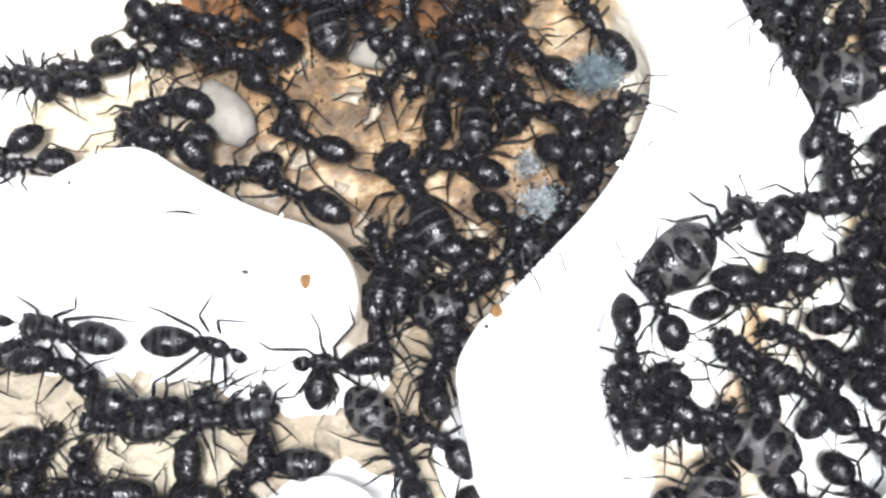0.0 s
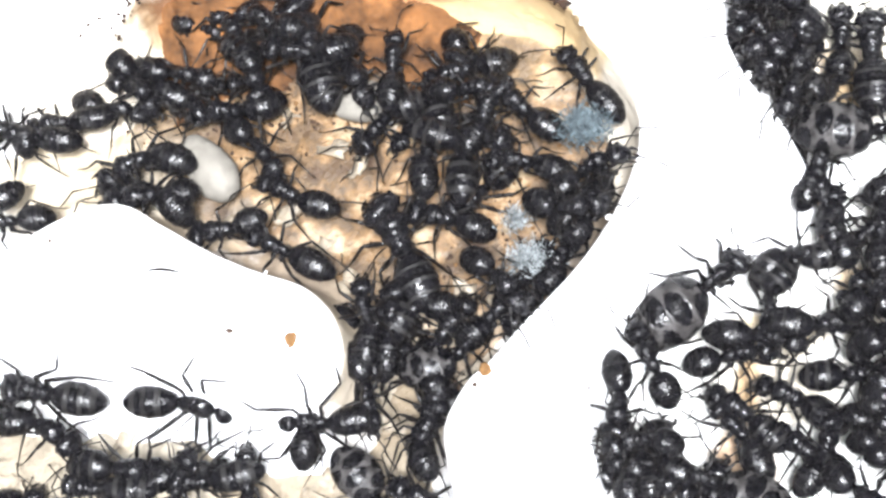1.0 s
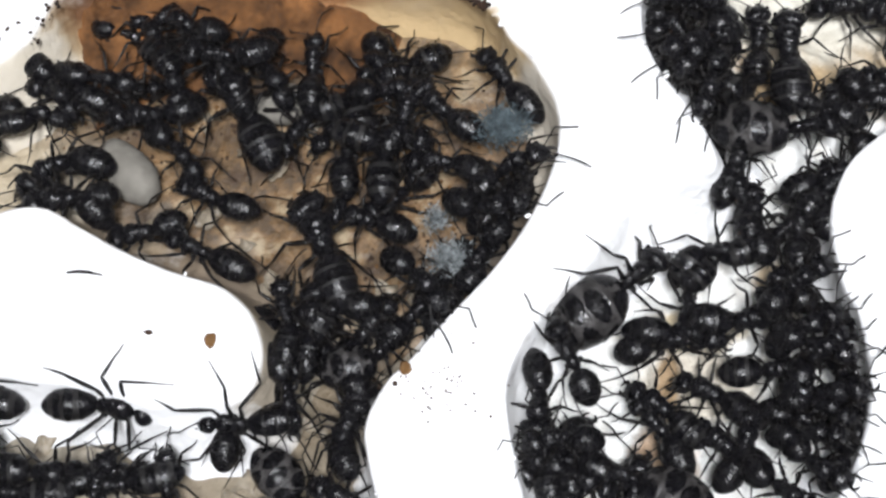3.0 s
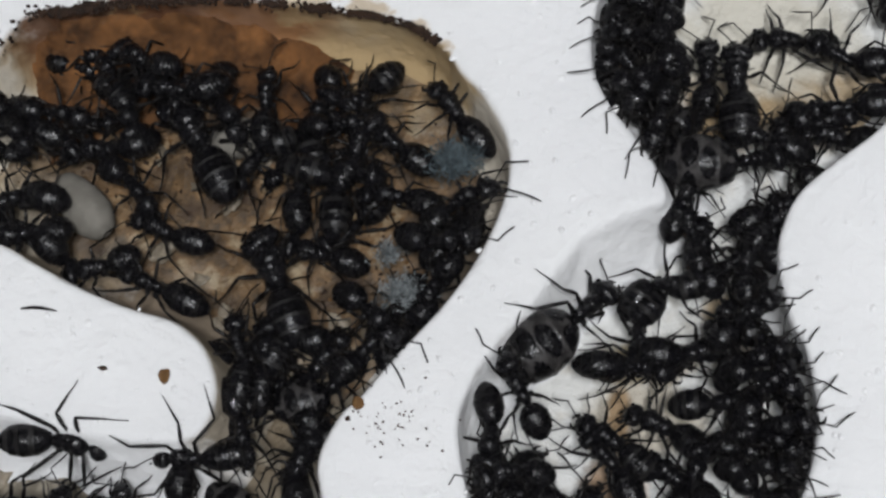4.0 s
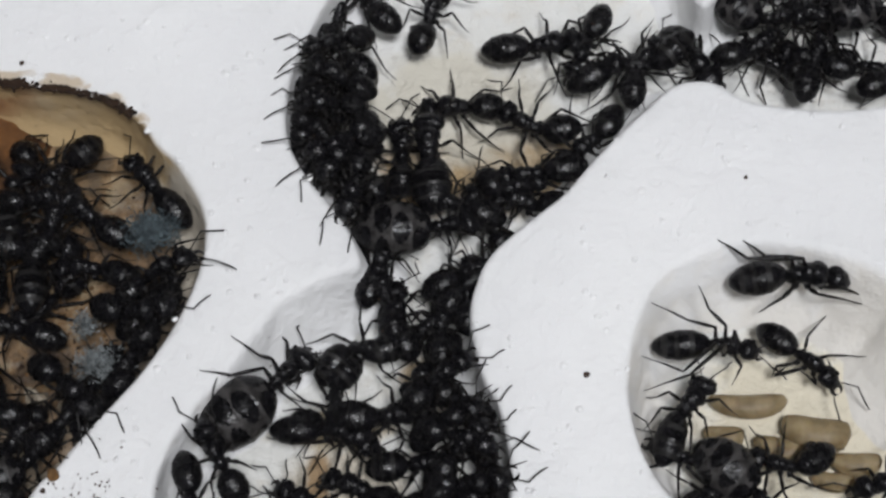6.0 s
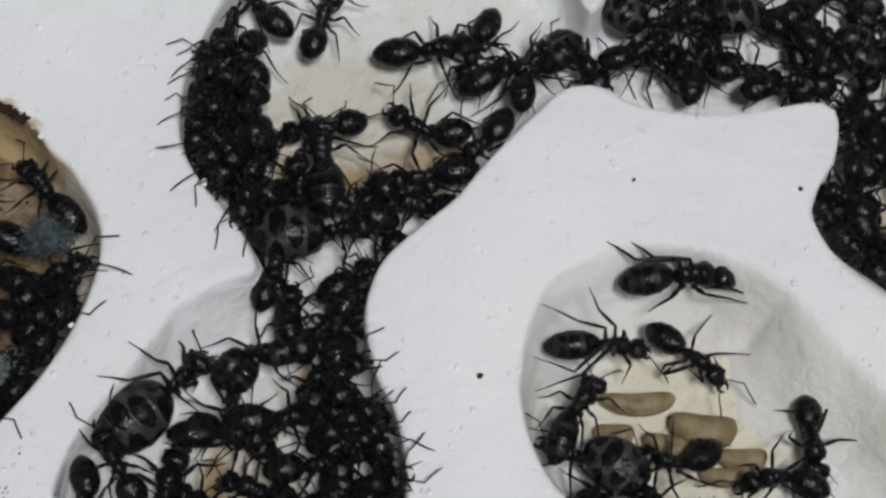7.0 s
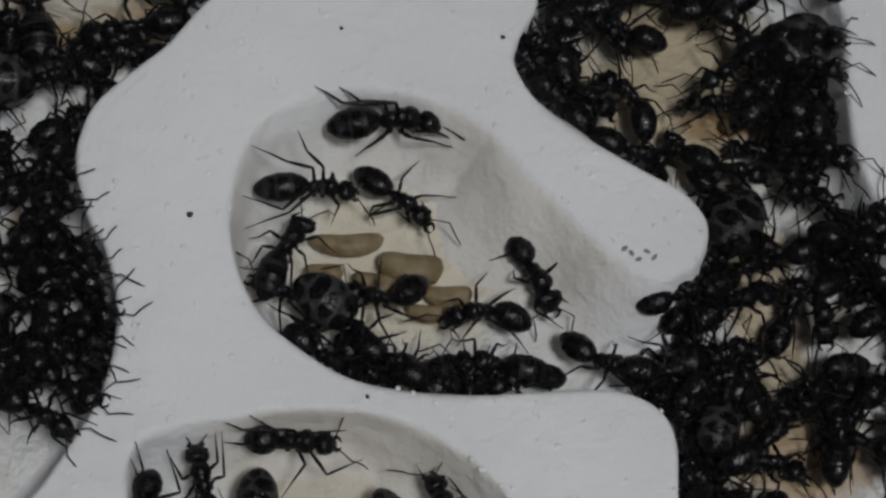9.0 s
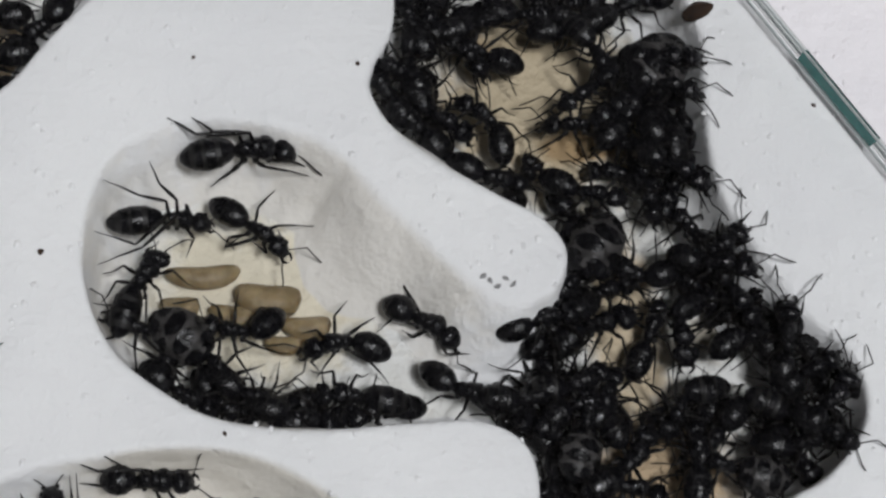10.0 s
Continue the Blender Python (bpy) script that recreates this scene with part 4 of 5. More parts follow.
worker(71.5, 0.6, -2.6, -76, 0.74, 0, 1.00, "plain", 5)
worker(59.6, -29.2, -2.9, -142, 0.74, 0, 1.00, "plain", 5)

chamber = "ants in the brood pocket"
worker(36.4, -1.3, -1.4, -1, 1.07, 8, 1.17, "banded", 2, legs=((26, 1.2, 33, 2.1), (177, 3, 136, 1.9, 3.3, 3), (180, 3.4, 141, 2.7, 3.3, 3), (-25, 1.3, 0, 2), (-62, 1.2, 0, 3.4), (-128, 1.7, -170, 1.4)))
worker(30.4, -6.1, -2.2, -7, 0.82, 9, 1.52, "banded", 2, legs=((101, 1, -52, 1.4), (140, 2.5, 114, 2.4, 4.8, 4.5), (172, 2.9, 157, 3.5, 4.8, 4.5), (-64, 1.4, -112, 1.4), (-132, 4.7, -155, 4.2, 4.8, 4.5), (-132, 4.4, 163, 3.8, 4.8, 4.5)))
worker(36.7, -6.7, -3.4, -40, 0.82, 2, 1.34, "plain", 2, legs=((1, 1, 127, 1.6), (39, 1.4, 49, 3.6), (116, 1.4, 92, 3.4), (-51, 1.4, 155, 2.4), (-119, 3.1, 85, 2.7), (-120, 2.1, -92, 0.5)))
worker(28.0, -11.1, -2.0, 49, 0.82, 19, 1.52, "banded", 1)
worker(32.9, -17.1, -2.2, -58, 0.82, 19, 1.21, "swollen", 3)
worker(35.2, -15.2, -2.4, 168, 0.82, 46, 1.27, "plain", 5)
worker(42.7, -16.2, -3.0, -177, 0.82, -32, 1.26, "plain", 7, legs=((31, 2.1, 151, 1.1), (48, 1.2, 45, 1.9), (137, 2.6, 135, 2.4), (-43, 1.1, -14, 1.2), (-92, 1.9, -135, 2.5), (-155, 1.8, -148, 2)))
worker(42.7, -21.2, -2.0, 168, 0.82, 3, 1.37, "banded", 4)
worker(38.2, -22.1, -1.8, -20, 0.82, -1, 1.29, "plain", 1)
worker(50.7, -21.1, -2.4, -27, 0.82, -20, 1.27, "plain", 6)
worker(30.1, -19.3, -1.8, -32, 0.82, -12, 1.16, "plain", 2)
worker(34.9, -20.4, -2.0, -25, 0.82, -19, 1.42, "plain", 6)

chamber = "ants in the small pocket"
worker(27.2, -25.9, -1.2, -8, 0.87, 5, 0.97, "plain", 0, legs=((-101, 0.2, 11, 3, 3.5, 3.1), (-177, 2.1, 151, 2.3, 3.5, 3.1), (-175, 3.8, 157, 1.5, 3.5, 3.1), (-53, 2.7, 33, 3.4), (-64, 1.6, -124, 3.2), (-177, 3.6, 165, 1.7)))
worker(16.5, -30.1, -2.4, -102, 0.82, -15, 1.04, "plain", 4, legs=((126, 1, 49, 1.5), (140, 1.6, 49, 1.5), (114, 3, -154, 4, 5, 4.7), (-115, 0.6, -30, 1.5), (174, 2.4, -150, 2.2, 5, 4.7), (173, 2.7, -156, 2.6, 5, 4.7)))
worker(21.1, -29.0, -1.6, 101, 0.82, -5, 1.44, "plain", 4, legs=((121, 1.3, 11, 3.2), (140, 1.7, 100, 1.6), (151, 1.8, 115, 1.8), (-178, 0.9, 4, 2.7, 4.1, 3.7), (-62, 1.1, -9, 2.6, 4.1, 3.7), (-92, 1.2, -11, 4, 4.1, 3.7)))
worker(24.0, -32.1, -2.6, -104, 0.82, 4, 0.98, "swollen", 2)
worker(34.2, -34.2, -2.6, -75, 0.82, -4, 0.98, "swollen", 1)
worker(38.0, -31.9, -2.0, 101, 0.82, -9, 1.26, "plain", 0, legs=((22, 1.2, 1, 2.5), (78, 1.6, 66, 1.9), (132, 1.6, 96, 2), (52, 1.8, -37, 2.7), (-74, 1.4, 11, 2.8), (-75, 2, 25, 2.4)))

# ants that walk about; their ways are in motions()
chamber = "ants on the move"
MOVERS = []


def mover(kind, variant, lift, size, *way, legs=()):
    """way: seconds, x, y, heading."""
    rows = [(t, stance(x, y, floor_z(x, y) + lift, h, size)) for t, x, y, h in way]
    TAKEN.extend((x, y, lift) for _, x, y, _ in way)
    ob = put_ant(rows[0][1], kind, variant, LABELS[kind], chamber, legs=legs)
    if rows[0][0] > 0:
        rows.insert(0, (0.0, rows[0][1]))
    if rows[-1][0] < 10:
        rows.append((10.0, rows[-1][1]))
    MOVERS.append((ob, rows))


mover("queen", 3, 1.4, 1.16, (0, -23.1, -6.2, 121), (1.0, -23.1, -6.0, 117), (2.5, -23.0, -5.9, 113), (4, -23.0, -5.9, 112))
mover("queen", 1, 0.8, 1.22, (0, -32.0, 10.0, 109), (1, -31.4, 9.8, 111), (2, -30.4, 7.7, 118), (2.5, -30.1, 5.1, 118), (3.8, -29.9, 5.3, 121))
mover("banded", 4, 0.8, 0.95, (0, -19.3, 8.6, -164), (2.5, -19.3, 8.4, -163), (2.7, -18.8, 8.4, -161), (3.8, -17.6, 9.2, -138), (5.5, -17.4, 9.2, -136))
mover("plain", 2, 1.2, 0.9, (0, 0.5, -13.2, 16), (2.5, 0.5, -13.4, 14), (2.7, 0.6, -13.2, 14), (3.8, 3.2, -11.6, 12), (5.5, 3.0, -11.9, -19))
mover("plain", 3, 0.6, 0.85, (4.5, 8.0, 10.6, 87), (5.5, 7.9, 10.9, 88), (6.8, 8.4, 7.2, 89), (7.5, 8.2, 6.9, 89))
mover("plain", 0, 0.5, 0.9, (0, 15.4, 15.2, -150), (3.8, 14.6, 13.6, 175), (5.5, 13.3, 14.2, 175), (6.8, 11.1, 13.1, 188), (7.5, 8.8, 12.3, 184), (8.0, 8.4, 12.4, 184))
mover("plain", 6, 0.9, 0.86, (6, 45.0, -12.4, -89), (7.0, 45.1, -13.2, -87), (7.5, 45.2, -13.3, -84), (8.5, 45.6, -13.7, -77), (9, 46.6, -13.0, -65), (9.5, 47.2, -13.2, -48), (10, 48.6, -14.8, -32),
      legs=((-20, 0.9, 49, 2.2), (100, 1.7, 95, 2.6), (150, 2.9, 113, 2.4), (-40, 2.2, 41, 3.0), (-120, 1.7, 140, 1.4), (-165, 2.2, -120, 1.6)))
# those that come up through the white chamber
mover("swollen", 5, 1.0, 1.00, (0, -0.3, -24.5, 86), (5.4, -0.3, -24.0, 82), (7.4, -1.8, -15.5, 74), (10, -1.8, -15.5, 72))
mover("plain", 3, 1.2, 0.90, (0, 5.5, -27.4, -31), (5.4, 5.5, -26.9, -35), (7.4, 4.0, -18.4, -43), (10, 4.0, -18.4, -45))
mover("plain", 4, 1.2, 0.90, (0, 9.2, -26.4, -44), (5.4, 9.2, -25.9, -48), (7.4, 7.7, -17.4, -56), (10, 7.7, -17.4, -58))

# the throng between them
crowd([(27, -13), (29, -17), (34, -20.5), (40, -22), (46, -22.3), (46, -21), (38, -20), (32, -17)], 7, 19, "ants in the brood pocket", 2.0, (1.2, 2.2))
crowd([(-46, 7), (-42, 11), (-30, 11.6), (-20, 11), (-20, 9), (-32, 8), (-46, 4)], 3, 33, "ants in the stained chamber", 2.1, (1.4, 2.4))
crowd([(-50, 5), (-38, 9.5), (-30, 10), (-16, 8), (-11, 2), (-11, -3), (-13, -8), (-20, -8), (-24, 2), (-36, 4)], 8, 1, "ants in the stained chamber", 2.5, (0.2, 1.9), [(-10.2, 3.2, 4.2), (-14, -6, 4)])
crowd([(-26, -11), (-18, -12), (-20, -18), (-25, -17)], 4, 2, "ants in the lower gallery", 2.4, (0.4, 2.0))
crowd([(-54, -27), (-34, -29), (-34, -32), (-54, -33)], 10, 12, "ants in the lower gallery", 2.4, (0.2, 1.0))
crowd([(0, 20), (0.5, 9), (6, 2), (12, 0), (24, 11), (18, 5), (9, 4), (3, 10), (3, 20)], 14, 3, "ants in the white chamber", 2.4, (0.6, 2.0), [(10.0, 2.2, 3.4)])
crowd([(29, 17), (48, 14), (51, 10), (50, 3), (58, -5), (62, -5), (52, 8), (52, 16), (68, 16), (64, 24), (36, 26)], 17, 5, "ants in the long gallery", 2.5, (0.4, 1.8), [(60.5, 4, 5.2), (69, 6, 4.0), (63.6, -1.2, 3.0)])
crowd([(66, -4), (71, -4), (71, 2), (68, 2)], 5, 15, "ants in the long gallery", 2.3, (0.4, 2.0), [(69, 6, 4.0)])
crowd([(68, -8), (71, -7), (79, -22), (77, -28), (66, -30), (66, -24), (74, -19)], 12, 6, "ants in the long gallery", 2.5, (0.4, 2.0))
crowd([(59, -8), (63, -7), (63.4, -13), (62, -18), (58, -17)], 6, 20, "ants in the long gallery", 2.2, (0.8, 2.0))
crowd([(56, -20), (62, -21), (62, -34), (57, -36)], 12, 16, "ants in the long gallery", 2.4, (0.4, 2.0))

crowd([(50, 8), (58, 5), (70, 9), (70, 20), (52, 20)], 13, 17, "ants in the long gallery", 2.3, (0.3, 1.8), [(60.5, 3, 3.0), (69, 6, 4.0), (60.8, 4.8, 4.5), (63.6, -1.2, 3.0)])


# forelegs stretched up over an edge: bearing and reach of thigh and shin
REACHING = [((22, 1.5, 8, 2.2), (78, 1.2, 120, 1.3), (130, 1.2, 150, 1.4), (-30, 1.4, -12, 1.9), (-80, 1.2, -120, 1.3), (-130, 1.2, -150, 1.4)),
            ((12, 1.7, 20, 1.9), (60, 1.4, 42, 1.5), (120, 1.2, 100, 1.4), (-18, 1.4, 4, 1.5), (-85, 1.2, -60, 1.3), (-115, 1.2, -90, 1.4)),
            ((30, 1.3, 12, 1.6), (85, 1.2, 65, 1.3), (135, 1.2, 165, 1.4), (-24, 1.7, -28, 2.0), (-75, 1.2, -105, 1.3), (-130, 1.2, -165, 1.4))]


def at_rim(rim, x0, x1, y0, y1, count, seed, group):
    """Ants that cling to the wall head up, feelers and forelegs over the rim."""
    rnd = random.Random(seed)
    area = np.sum(rim[:, 0] * np.roll(rim[:, 1], -1) - np.roll(rim[:, 0], -1) * rim[:, 1])
    n = outward(rim) * (1 if area > 0 else -1)
    some = [i for i in range(len(rim)) if x0 < rim[i][0] < x1 and y0 < rim[i][1] < y1]
    for k in range(count):
        i = some[int((k + rnd.uniform(0.0, 1.0)) * len(some) / count)]
        size = rnd.uniform(0.72, 0.9)
        p = rim[i] - n[i] * (3.0 * size + rnd.uniform(-0.3, 1.0))
        heading = math.degrees(math.atan2(n[i][1], n[i][0])) + rnd.uniform(-48, 48)
        TAKEN.append((p[0], p[1], 2.4))
        m = stance(p[0], p[1], rnd.uniform(-1.7, -1.25), heading, size, rnd.uniform(-20, -13), rnd.uniform(-22, 22))
        put_ant(m, "plain", 2 + k % 3, LABELS["plain"], group, rnd.uniform(-25, 25), 1.05, REACHING[k % 3])


at_rim(RIM_B, 11, 17, -25, -7, 9, 21, "ants in the white chamber")
at_rim(RIM_B, -10, -1, -22, -9, 2, 27, "ants in the white chamber")
at_rim(RIM_B, -2, 5, 2, 22, 6, 22, "ants in the white chamber")
at_rim(RIM_B, 70, 76, -15, 6.0, 5, 23, "ants in the long gallery")
at_rim(RIM_A, -16, -6, -14, 3, 3, 24, "ants in the stained chamber")
at_rim(RIM_B, 75, 82, -30, -16, 4, 26, "ants in the long gallery")

# ---- brood ----
def grub(kind, x, y, length, width, turn):
    """A larva, pupa or cocoon lying on the floor: a bent, faintly ringed sausage."""
    rnd = random.Random(int(x * 31 + y * 17))
    bend = rnd.uniform(0.25, 0.5) if kind == "larva" else rnd.uniform(0.0, 0.12)
    n, rings = 14, 22
    verts, faces = [], []
    for j in range(rings + 1):
        u = j / rings
        k = max(1 - abs(2 * u - 1) ** (2.8 if kind != "pupa" else 2.2), 0.0) ** 0.5 + 0.02
        k *= 1 + (0.035 * math.cos(u * 2 * math.pi * 10) if kind != "cocoon" else 0.01 * noise.noise((u * 9, x, y)))
        if kind == "larva":
            k *= 0.86 + 0.2 * u
        if kind == "pupa":
            k *= (0.72 + 0.36 * math.sin(min(1, u * 1.35) * math.pi * 0.5)) * (1 + 0.1 * noise.noise((u * 4, x, y)))
        cx, cy = (u - 0.5) * length, -bend * length * (0.25 - (u - 0.5) ** 2) * 1.2
        for i in range(n):
            a = 2 * math.pi * i / n
            verts.append((cx, cy + 0.5 * width * k * math.cos(a), 0.45 * width + 0.45 * width * k * math.sin(a)))
    for j in range(rings):
        for i in range(n):
            a, b = j * n + i, j * n + (i + 1) % n
            faces.append((a, b, b + n, a + n))
    faces.append(tuple(range(n))[::-1])
    faces.append(tuple(range(rings * n, (rings + 1) * n)))
    ob = new(kind, mesh_of(kind, verts, faces, {"larva": LARVA, "pupa": PUPA, "cocoon": COCOON}[kind]))
    ob.matrix_basis = pose(x * S, y * S, (floor_z(x, y) + 0.05) * S, 0, 0, turn)
    label = {"larva": "plump tan ant larva lying on the chamber floor", "pupa": "pale grey naked ant pupa lying among workers", "cocoon": "tan silk ant cocoon lying on the chamber floor"}[kind]
    return tagged(ob, label, kind, "ant brood")


for row in ((32.8, -9.5, 5.8, 1.8, -2), (37.5, -11.8, 5.1, 2.8, -11), (30.9, -12.1, 3.0, 1.9, -6), (35.2, -13.0, 4.6, 2.0, -12), (40.2, -14.1, 3.8, 1.8, -4), (38.5, -15.3, 3.2, 1.5, -8)):
    grub("larva", *row)
for row in ((-38.6, 0.6, 6.4, 3.4, -50), (-27.4, 6.0, 4.6, 3.0, 15)):
    grub("pupa", *row)
grub("cocoon", 64.6, -0.6, 3.0, 1.8, 40)


# ---- mould, crumbs and marks ----
def mould(x, y, z, r, count, seed, mat=MOULD):
    """A patch of fluff: short crooked threads with spore heads."""
    rnd = random.Random(seed)
    shapes = []
    for _ in range(count):
        a, d = rnd.uniform(0, 6.28), r * min(abs(rnd.gauss(0, 0.55)), 1.35)
        p = Vector((d * math.cos(a), d * math.sin(a) * 0.8, rnd.uniform(-0.5, 0.2) - 0.3 * (d / r) ** 2))
        q = p + Vector((rnd.uniform(-0.5, 0.5), rnd.uniform(-0.5, 0.5), rnd.uniform(0.1, 0.7)))
        e = q + Vector((rnd.uniform(-0.4, 0.4), rnd.uniform(-0.4, 0.4), rnd.uniform(-0.1, 0.4)))
        shapes.append(tube([p, q, e, e + (e - q) * 0.15], [0.02, 0.018, 0.045, 0.015], 4))
    ob = new("mould", mesh_of("mould", *merged(*shapes), mat))
    ob.matrix_basis = pose(x * S, y * S, z * S)
    return tagged(ob, "blue-grey fluffy mould growing on a heap of dead ants", "mould", kind="stuff")


mould(-10.2, 3.2, -1.3, 1.6, 1500, 3)
mould(-13.6, -7.0, -1.5, 1.5, 700, 4, PALE_MOULD)
mould(-14.8, -3.8, -1.9, 1.3, 160, 5, PALE_MOULD)


def crumb(x, y, z, size, mat, label, name="crumb", flat=0.4, seed=0, stretch=1.0):
    rnd = random.Random(seed + int(x * 13 + y * 7))
    bm = bmesh.new()
    bmesh.ops.create_icosphere(bm, subdivisions=2, radius=size * S)
    off = rnd.uniform(0, 50)
    for v in bm.verts:
        k = 1 + 0.55 * noise.noise(v.co * (0.9 / (size * S)) + Vector((off, 0, 0)))
        v.co = Vector((v.co.x * k * stretch, v.co.y * k, v.co.z * k * flat))
    me = bpy.data.meshes.new(name)
    bm.to_mesh(me)
    bm.free()
    me.materials.append(mat)
    me.shade_smooth()
    ob = new(name, me)
    ob.matrix_basis = pose(x * S, y * S, (z + size * flat * 0.3) * S, 0, 0, rnd.uniform(0, 360))
    return tagged(ob, label, "crumb", "specks on the plaster")


def husk(x, y, size, seed):
    """A crumpled flake of shed skin, a thin curled sheet."""
    rnd = random.Random(seed)
    n, m = 7, 6
    off = rnd.uniform(0, 90)
    top = []
    for j in range(m):
        for i in range(n):
            u, v = i / (n - 1) - 0.5, j / (m - 1) - 0.5
            k = size * (1 + 0.5 * noise.noise((u * 2 + off, v * 2, 0)))
            top.append((2.3 * u * k, 1.5 * v * k, size * (0.9 * noise.noise((u * 2.2, v * 2.2, off)) - 1.1 * v * v)))
    low = [(x, y, z - 0.08) for x, y, z in top]
    f = [(j * n + i, j * n + i + 1, (j + 1) * n + i + 1, (j + 1) * n + i) for j in range(m - 1) for i in range(n - 1)]
    g = [tuple(k + n * m for k in q[::-1]) for q in f]
    rim = list(range(n)) + [j * n + n - 1 for j in range(1, m)] + [(m - 1) * n + i for i in range(n - 2, -1, -1)] + [j * n for j in range(m - 2, 0, -1)]
    side = [(rim[k], rim[k - 1], rim[k - 1] + n * m, rim[k] + n * m) for k in range(len(rim))]
    ob = new("husk", mesh_of("husk", top + low, f + g + side, HUSK))
    ob.matrix_basis = pose(x * S, y * S, (floor_z(x, y) + 0.5 * size) * S, rnd.uniform(-20, 20), rnd.uniform(-20, 20), rnd.uniform(0, 360))
    return tagged(ob, "pale papery flake of shed skin among the ants", "husk", "husks on the chamber floor")


for k, (x, y, r) in enumerate(((-35.5, -3.5, 0.9), (-22.2, -13.0, 1.2), (-20.0, -12.6, 1.0), (-28.3, -8.6, 0.8), (-30.1, -5.2, 0.9), (-27.1, -7.6, 0.8), (-18.6, -9.0, 1.1), (-37.4, -3.4, 0.8), (-27.6, 1.6, 0.9),
                               (-33.6, 5.6, 0.9), (-16.4, -8.2, 0.9), (-29.6, 2.8, 1.0), (-32.6, -2.6, 0.9), (-25.5, 5.2, 0.9), (-23.4, -18.1, 1.3), (-27.3, -21.9, 1.3), (-24.1, -22.4, 1.4), (-28.6, -24.4, 1.2),
                               (-43.3, -20.6, 0.9), (-46.0, -25.4, 1.1), (-33.5, -25.4, 1.0), (-51.5, -24.0, 1.1), (-21.0, -23.0, 1.0), (-38.5, -27.0, 0.9))):
    husk(x, y, r, k)


def refuse_heap():
    """Dark dirt banked against the upper wall of the stained chamber."""
    ids = [i for i in range(len(RIM_A)) if RIM_A[i][1] > 9.0 and -47 < RIM_A[i][0] < -18]
    area = np.sum(RIM_A[:, 0] * np.roll(RIM_A[:, 1], -1) - np.roll(RIM_A[:, 0], -1) * RIM_A[:, 1])
    n = outward(RIM_A) * (1 if area > 0 else -1)
    verts, m = [], 30
    for a in ids:
        share = (RIM_A[a][0] + 47) / 29
        tall = min(1, 5 * share, 2.2 * (1 - share)) * (1.1 - 0.5 * share)
        for k in range(m):
            v = k / (m - 1)
            q = RIM_A[a] - n[a] * (-0.5 + 8.5 * v)
            z = -5.75 + 4.3 * tall * (1 - v) ** 1.15
            z += (1.1 * noise.noise((q[0] * 0.45, q[1] * 0.45, 3.0)) + 0.6 * noise.noise((q[0] * 1.3, q[1] * 1.3, 1.0)) + 0.35 * noise.noise((q[0] * 3.1, q[1] * 3.1, 6.0))) * (1 - 0.8 * v) * min(1, tall * 2)
            verts.append((q[0], q[1], min(z, -0.9 + 0.3 * noise.noise((q[0], q[1], 2.0)))))
    w = len(ids)
    faces = [(a * m + k, (a + 1) * m + k, (a + 1) * m + k + 1, a * m + k + 1) for a in range(w - 1) if ids[a + 1] == ids[a] + 1 for k in range(m - 1)]
    return tagged(new("refuse_heap", mesh_of("refuse_heap", verts, faces, HEAP)), "wet dark brown refuse banked against the chamber wall", "refuse", kind="stuff")


refuse_heap()


def strand(name, pts, radius, label):
    ob = new(name, mesh_of(name, *tube(pts, [radius * 0.6] + [radius] * (len(pts) - 2) + [radius * 0.4], 6), LEGM))
    return tagged(ob, label, "ant leg", "specks on the plaster")


strand("shed_leg", [(-41.2, -8.85, 0.1), (-40.3, -8.75, 0.14), (-39.6, -8.8, 0.14), (-38.5, -9.0, 0.1)], 0.15, "thin dark shed ant leg lying on white plaster")
crumb(-34.7, -13.2, 0, 0.2, CRUMB, "dark oblong speck lying on white plaster", stretch=1.8)
crumb(-30.2, -13.7, 0, 0.42, RUST, "rusty brown stained crumb on white plaster", flat=0.25, stretch=1.4)
crumb(-16.1, -15.5, 0, 0.5, RUST, "orange brown dried drop on white plaster", flat=0.2)
crumb(-16.8, -16.6, 0, 0.2, CRUMB, "small dark speck lying on white plaster")
crumb(21.0, -8.9, 0, 0.26, CRUMB, "black angular crumb lying on white plaster")
crumb(33.2, 6.0, 0, 0.16, CRUMB, "small dark speck lying on white plaster")
crumb(45.6, 4.9, 0, 0.2, CRUMB, "small dark speck lying on white plaster")
crumb(81.4, -0.4, 0, 0.18, CRUMB, "small dark speck lying on white plaster")
crumb(73.4, 8.2, -0.1, 0.7, CRUST, "dark brown crust at the chamber rim", "crust", 0.5, stretch=2.0)
crumb(-20.3, 16.6, 0, 0.2, CRUMB, "small dark speck lying on white plaster")
crumb(-29.1, 17.4, 0, 0.16, CRUMB, "small dark speck lying on white plaster")
# raised specks whose grey colour stands for the shade on them
for x, y in ((53.0, -12.9), (53.5, -13.3), (54.0, -13.8), (54.7, -13.2), (55.2, -13.7)):
    crumb(x, y, 0, 0.17, SPECK_SHADE, "raised speck on white plaster, coloured grey for its shade", stretch=1.7)
for x, y in ((-48.9, -6.7), (32.9, -23.4), (-48.1, 10.5), (-47.3, 11.0), (-48.6, 9.6)):
    crumb(x, y, 0, 0.14, CRUMB, "small dark speck lying on white plaster", stretch=1.5)


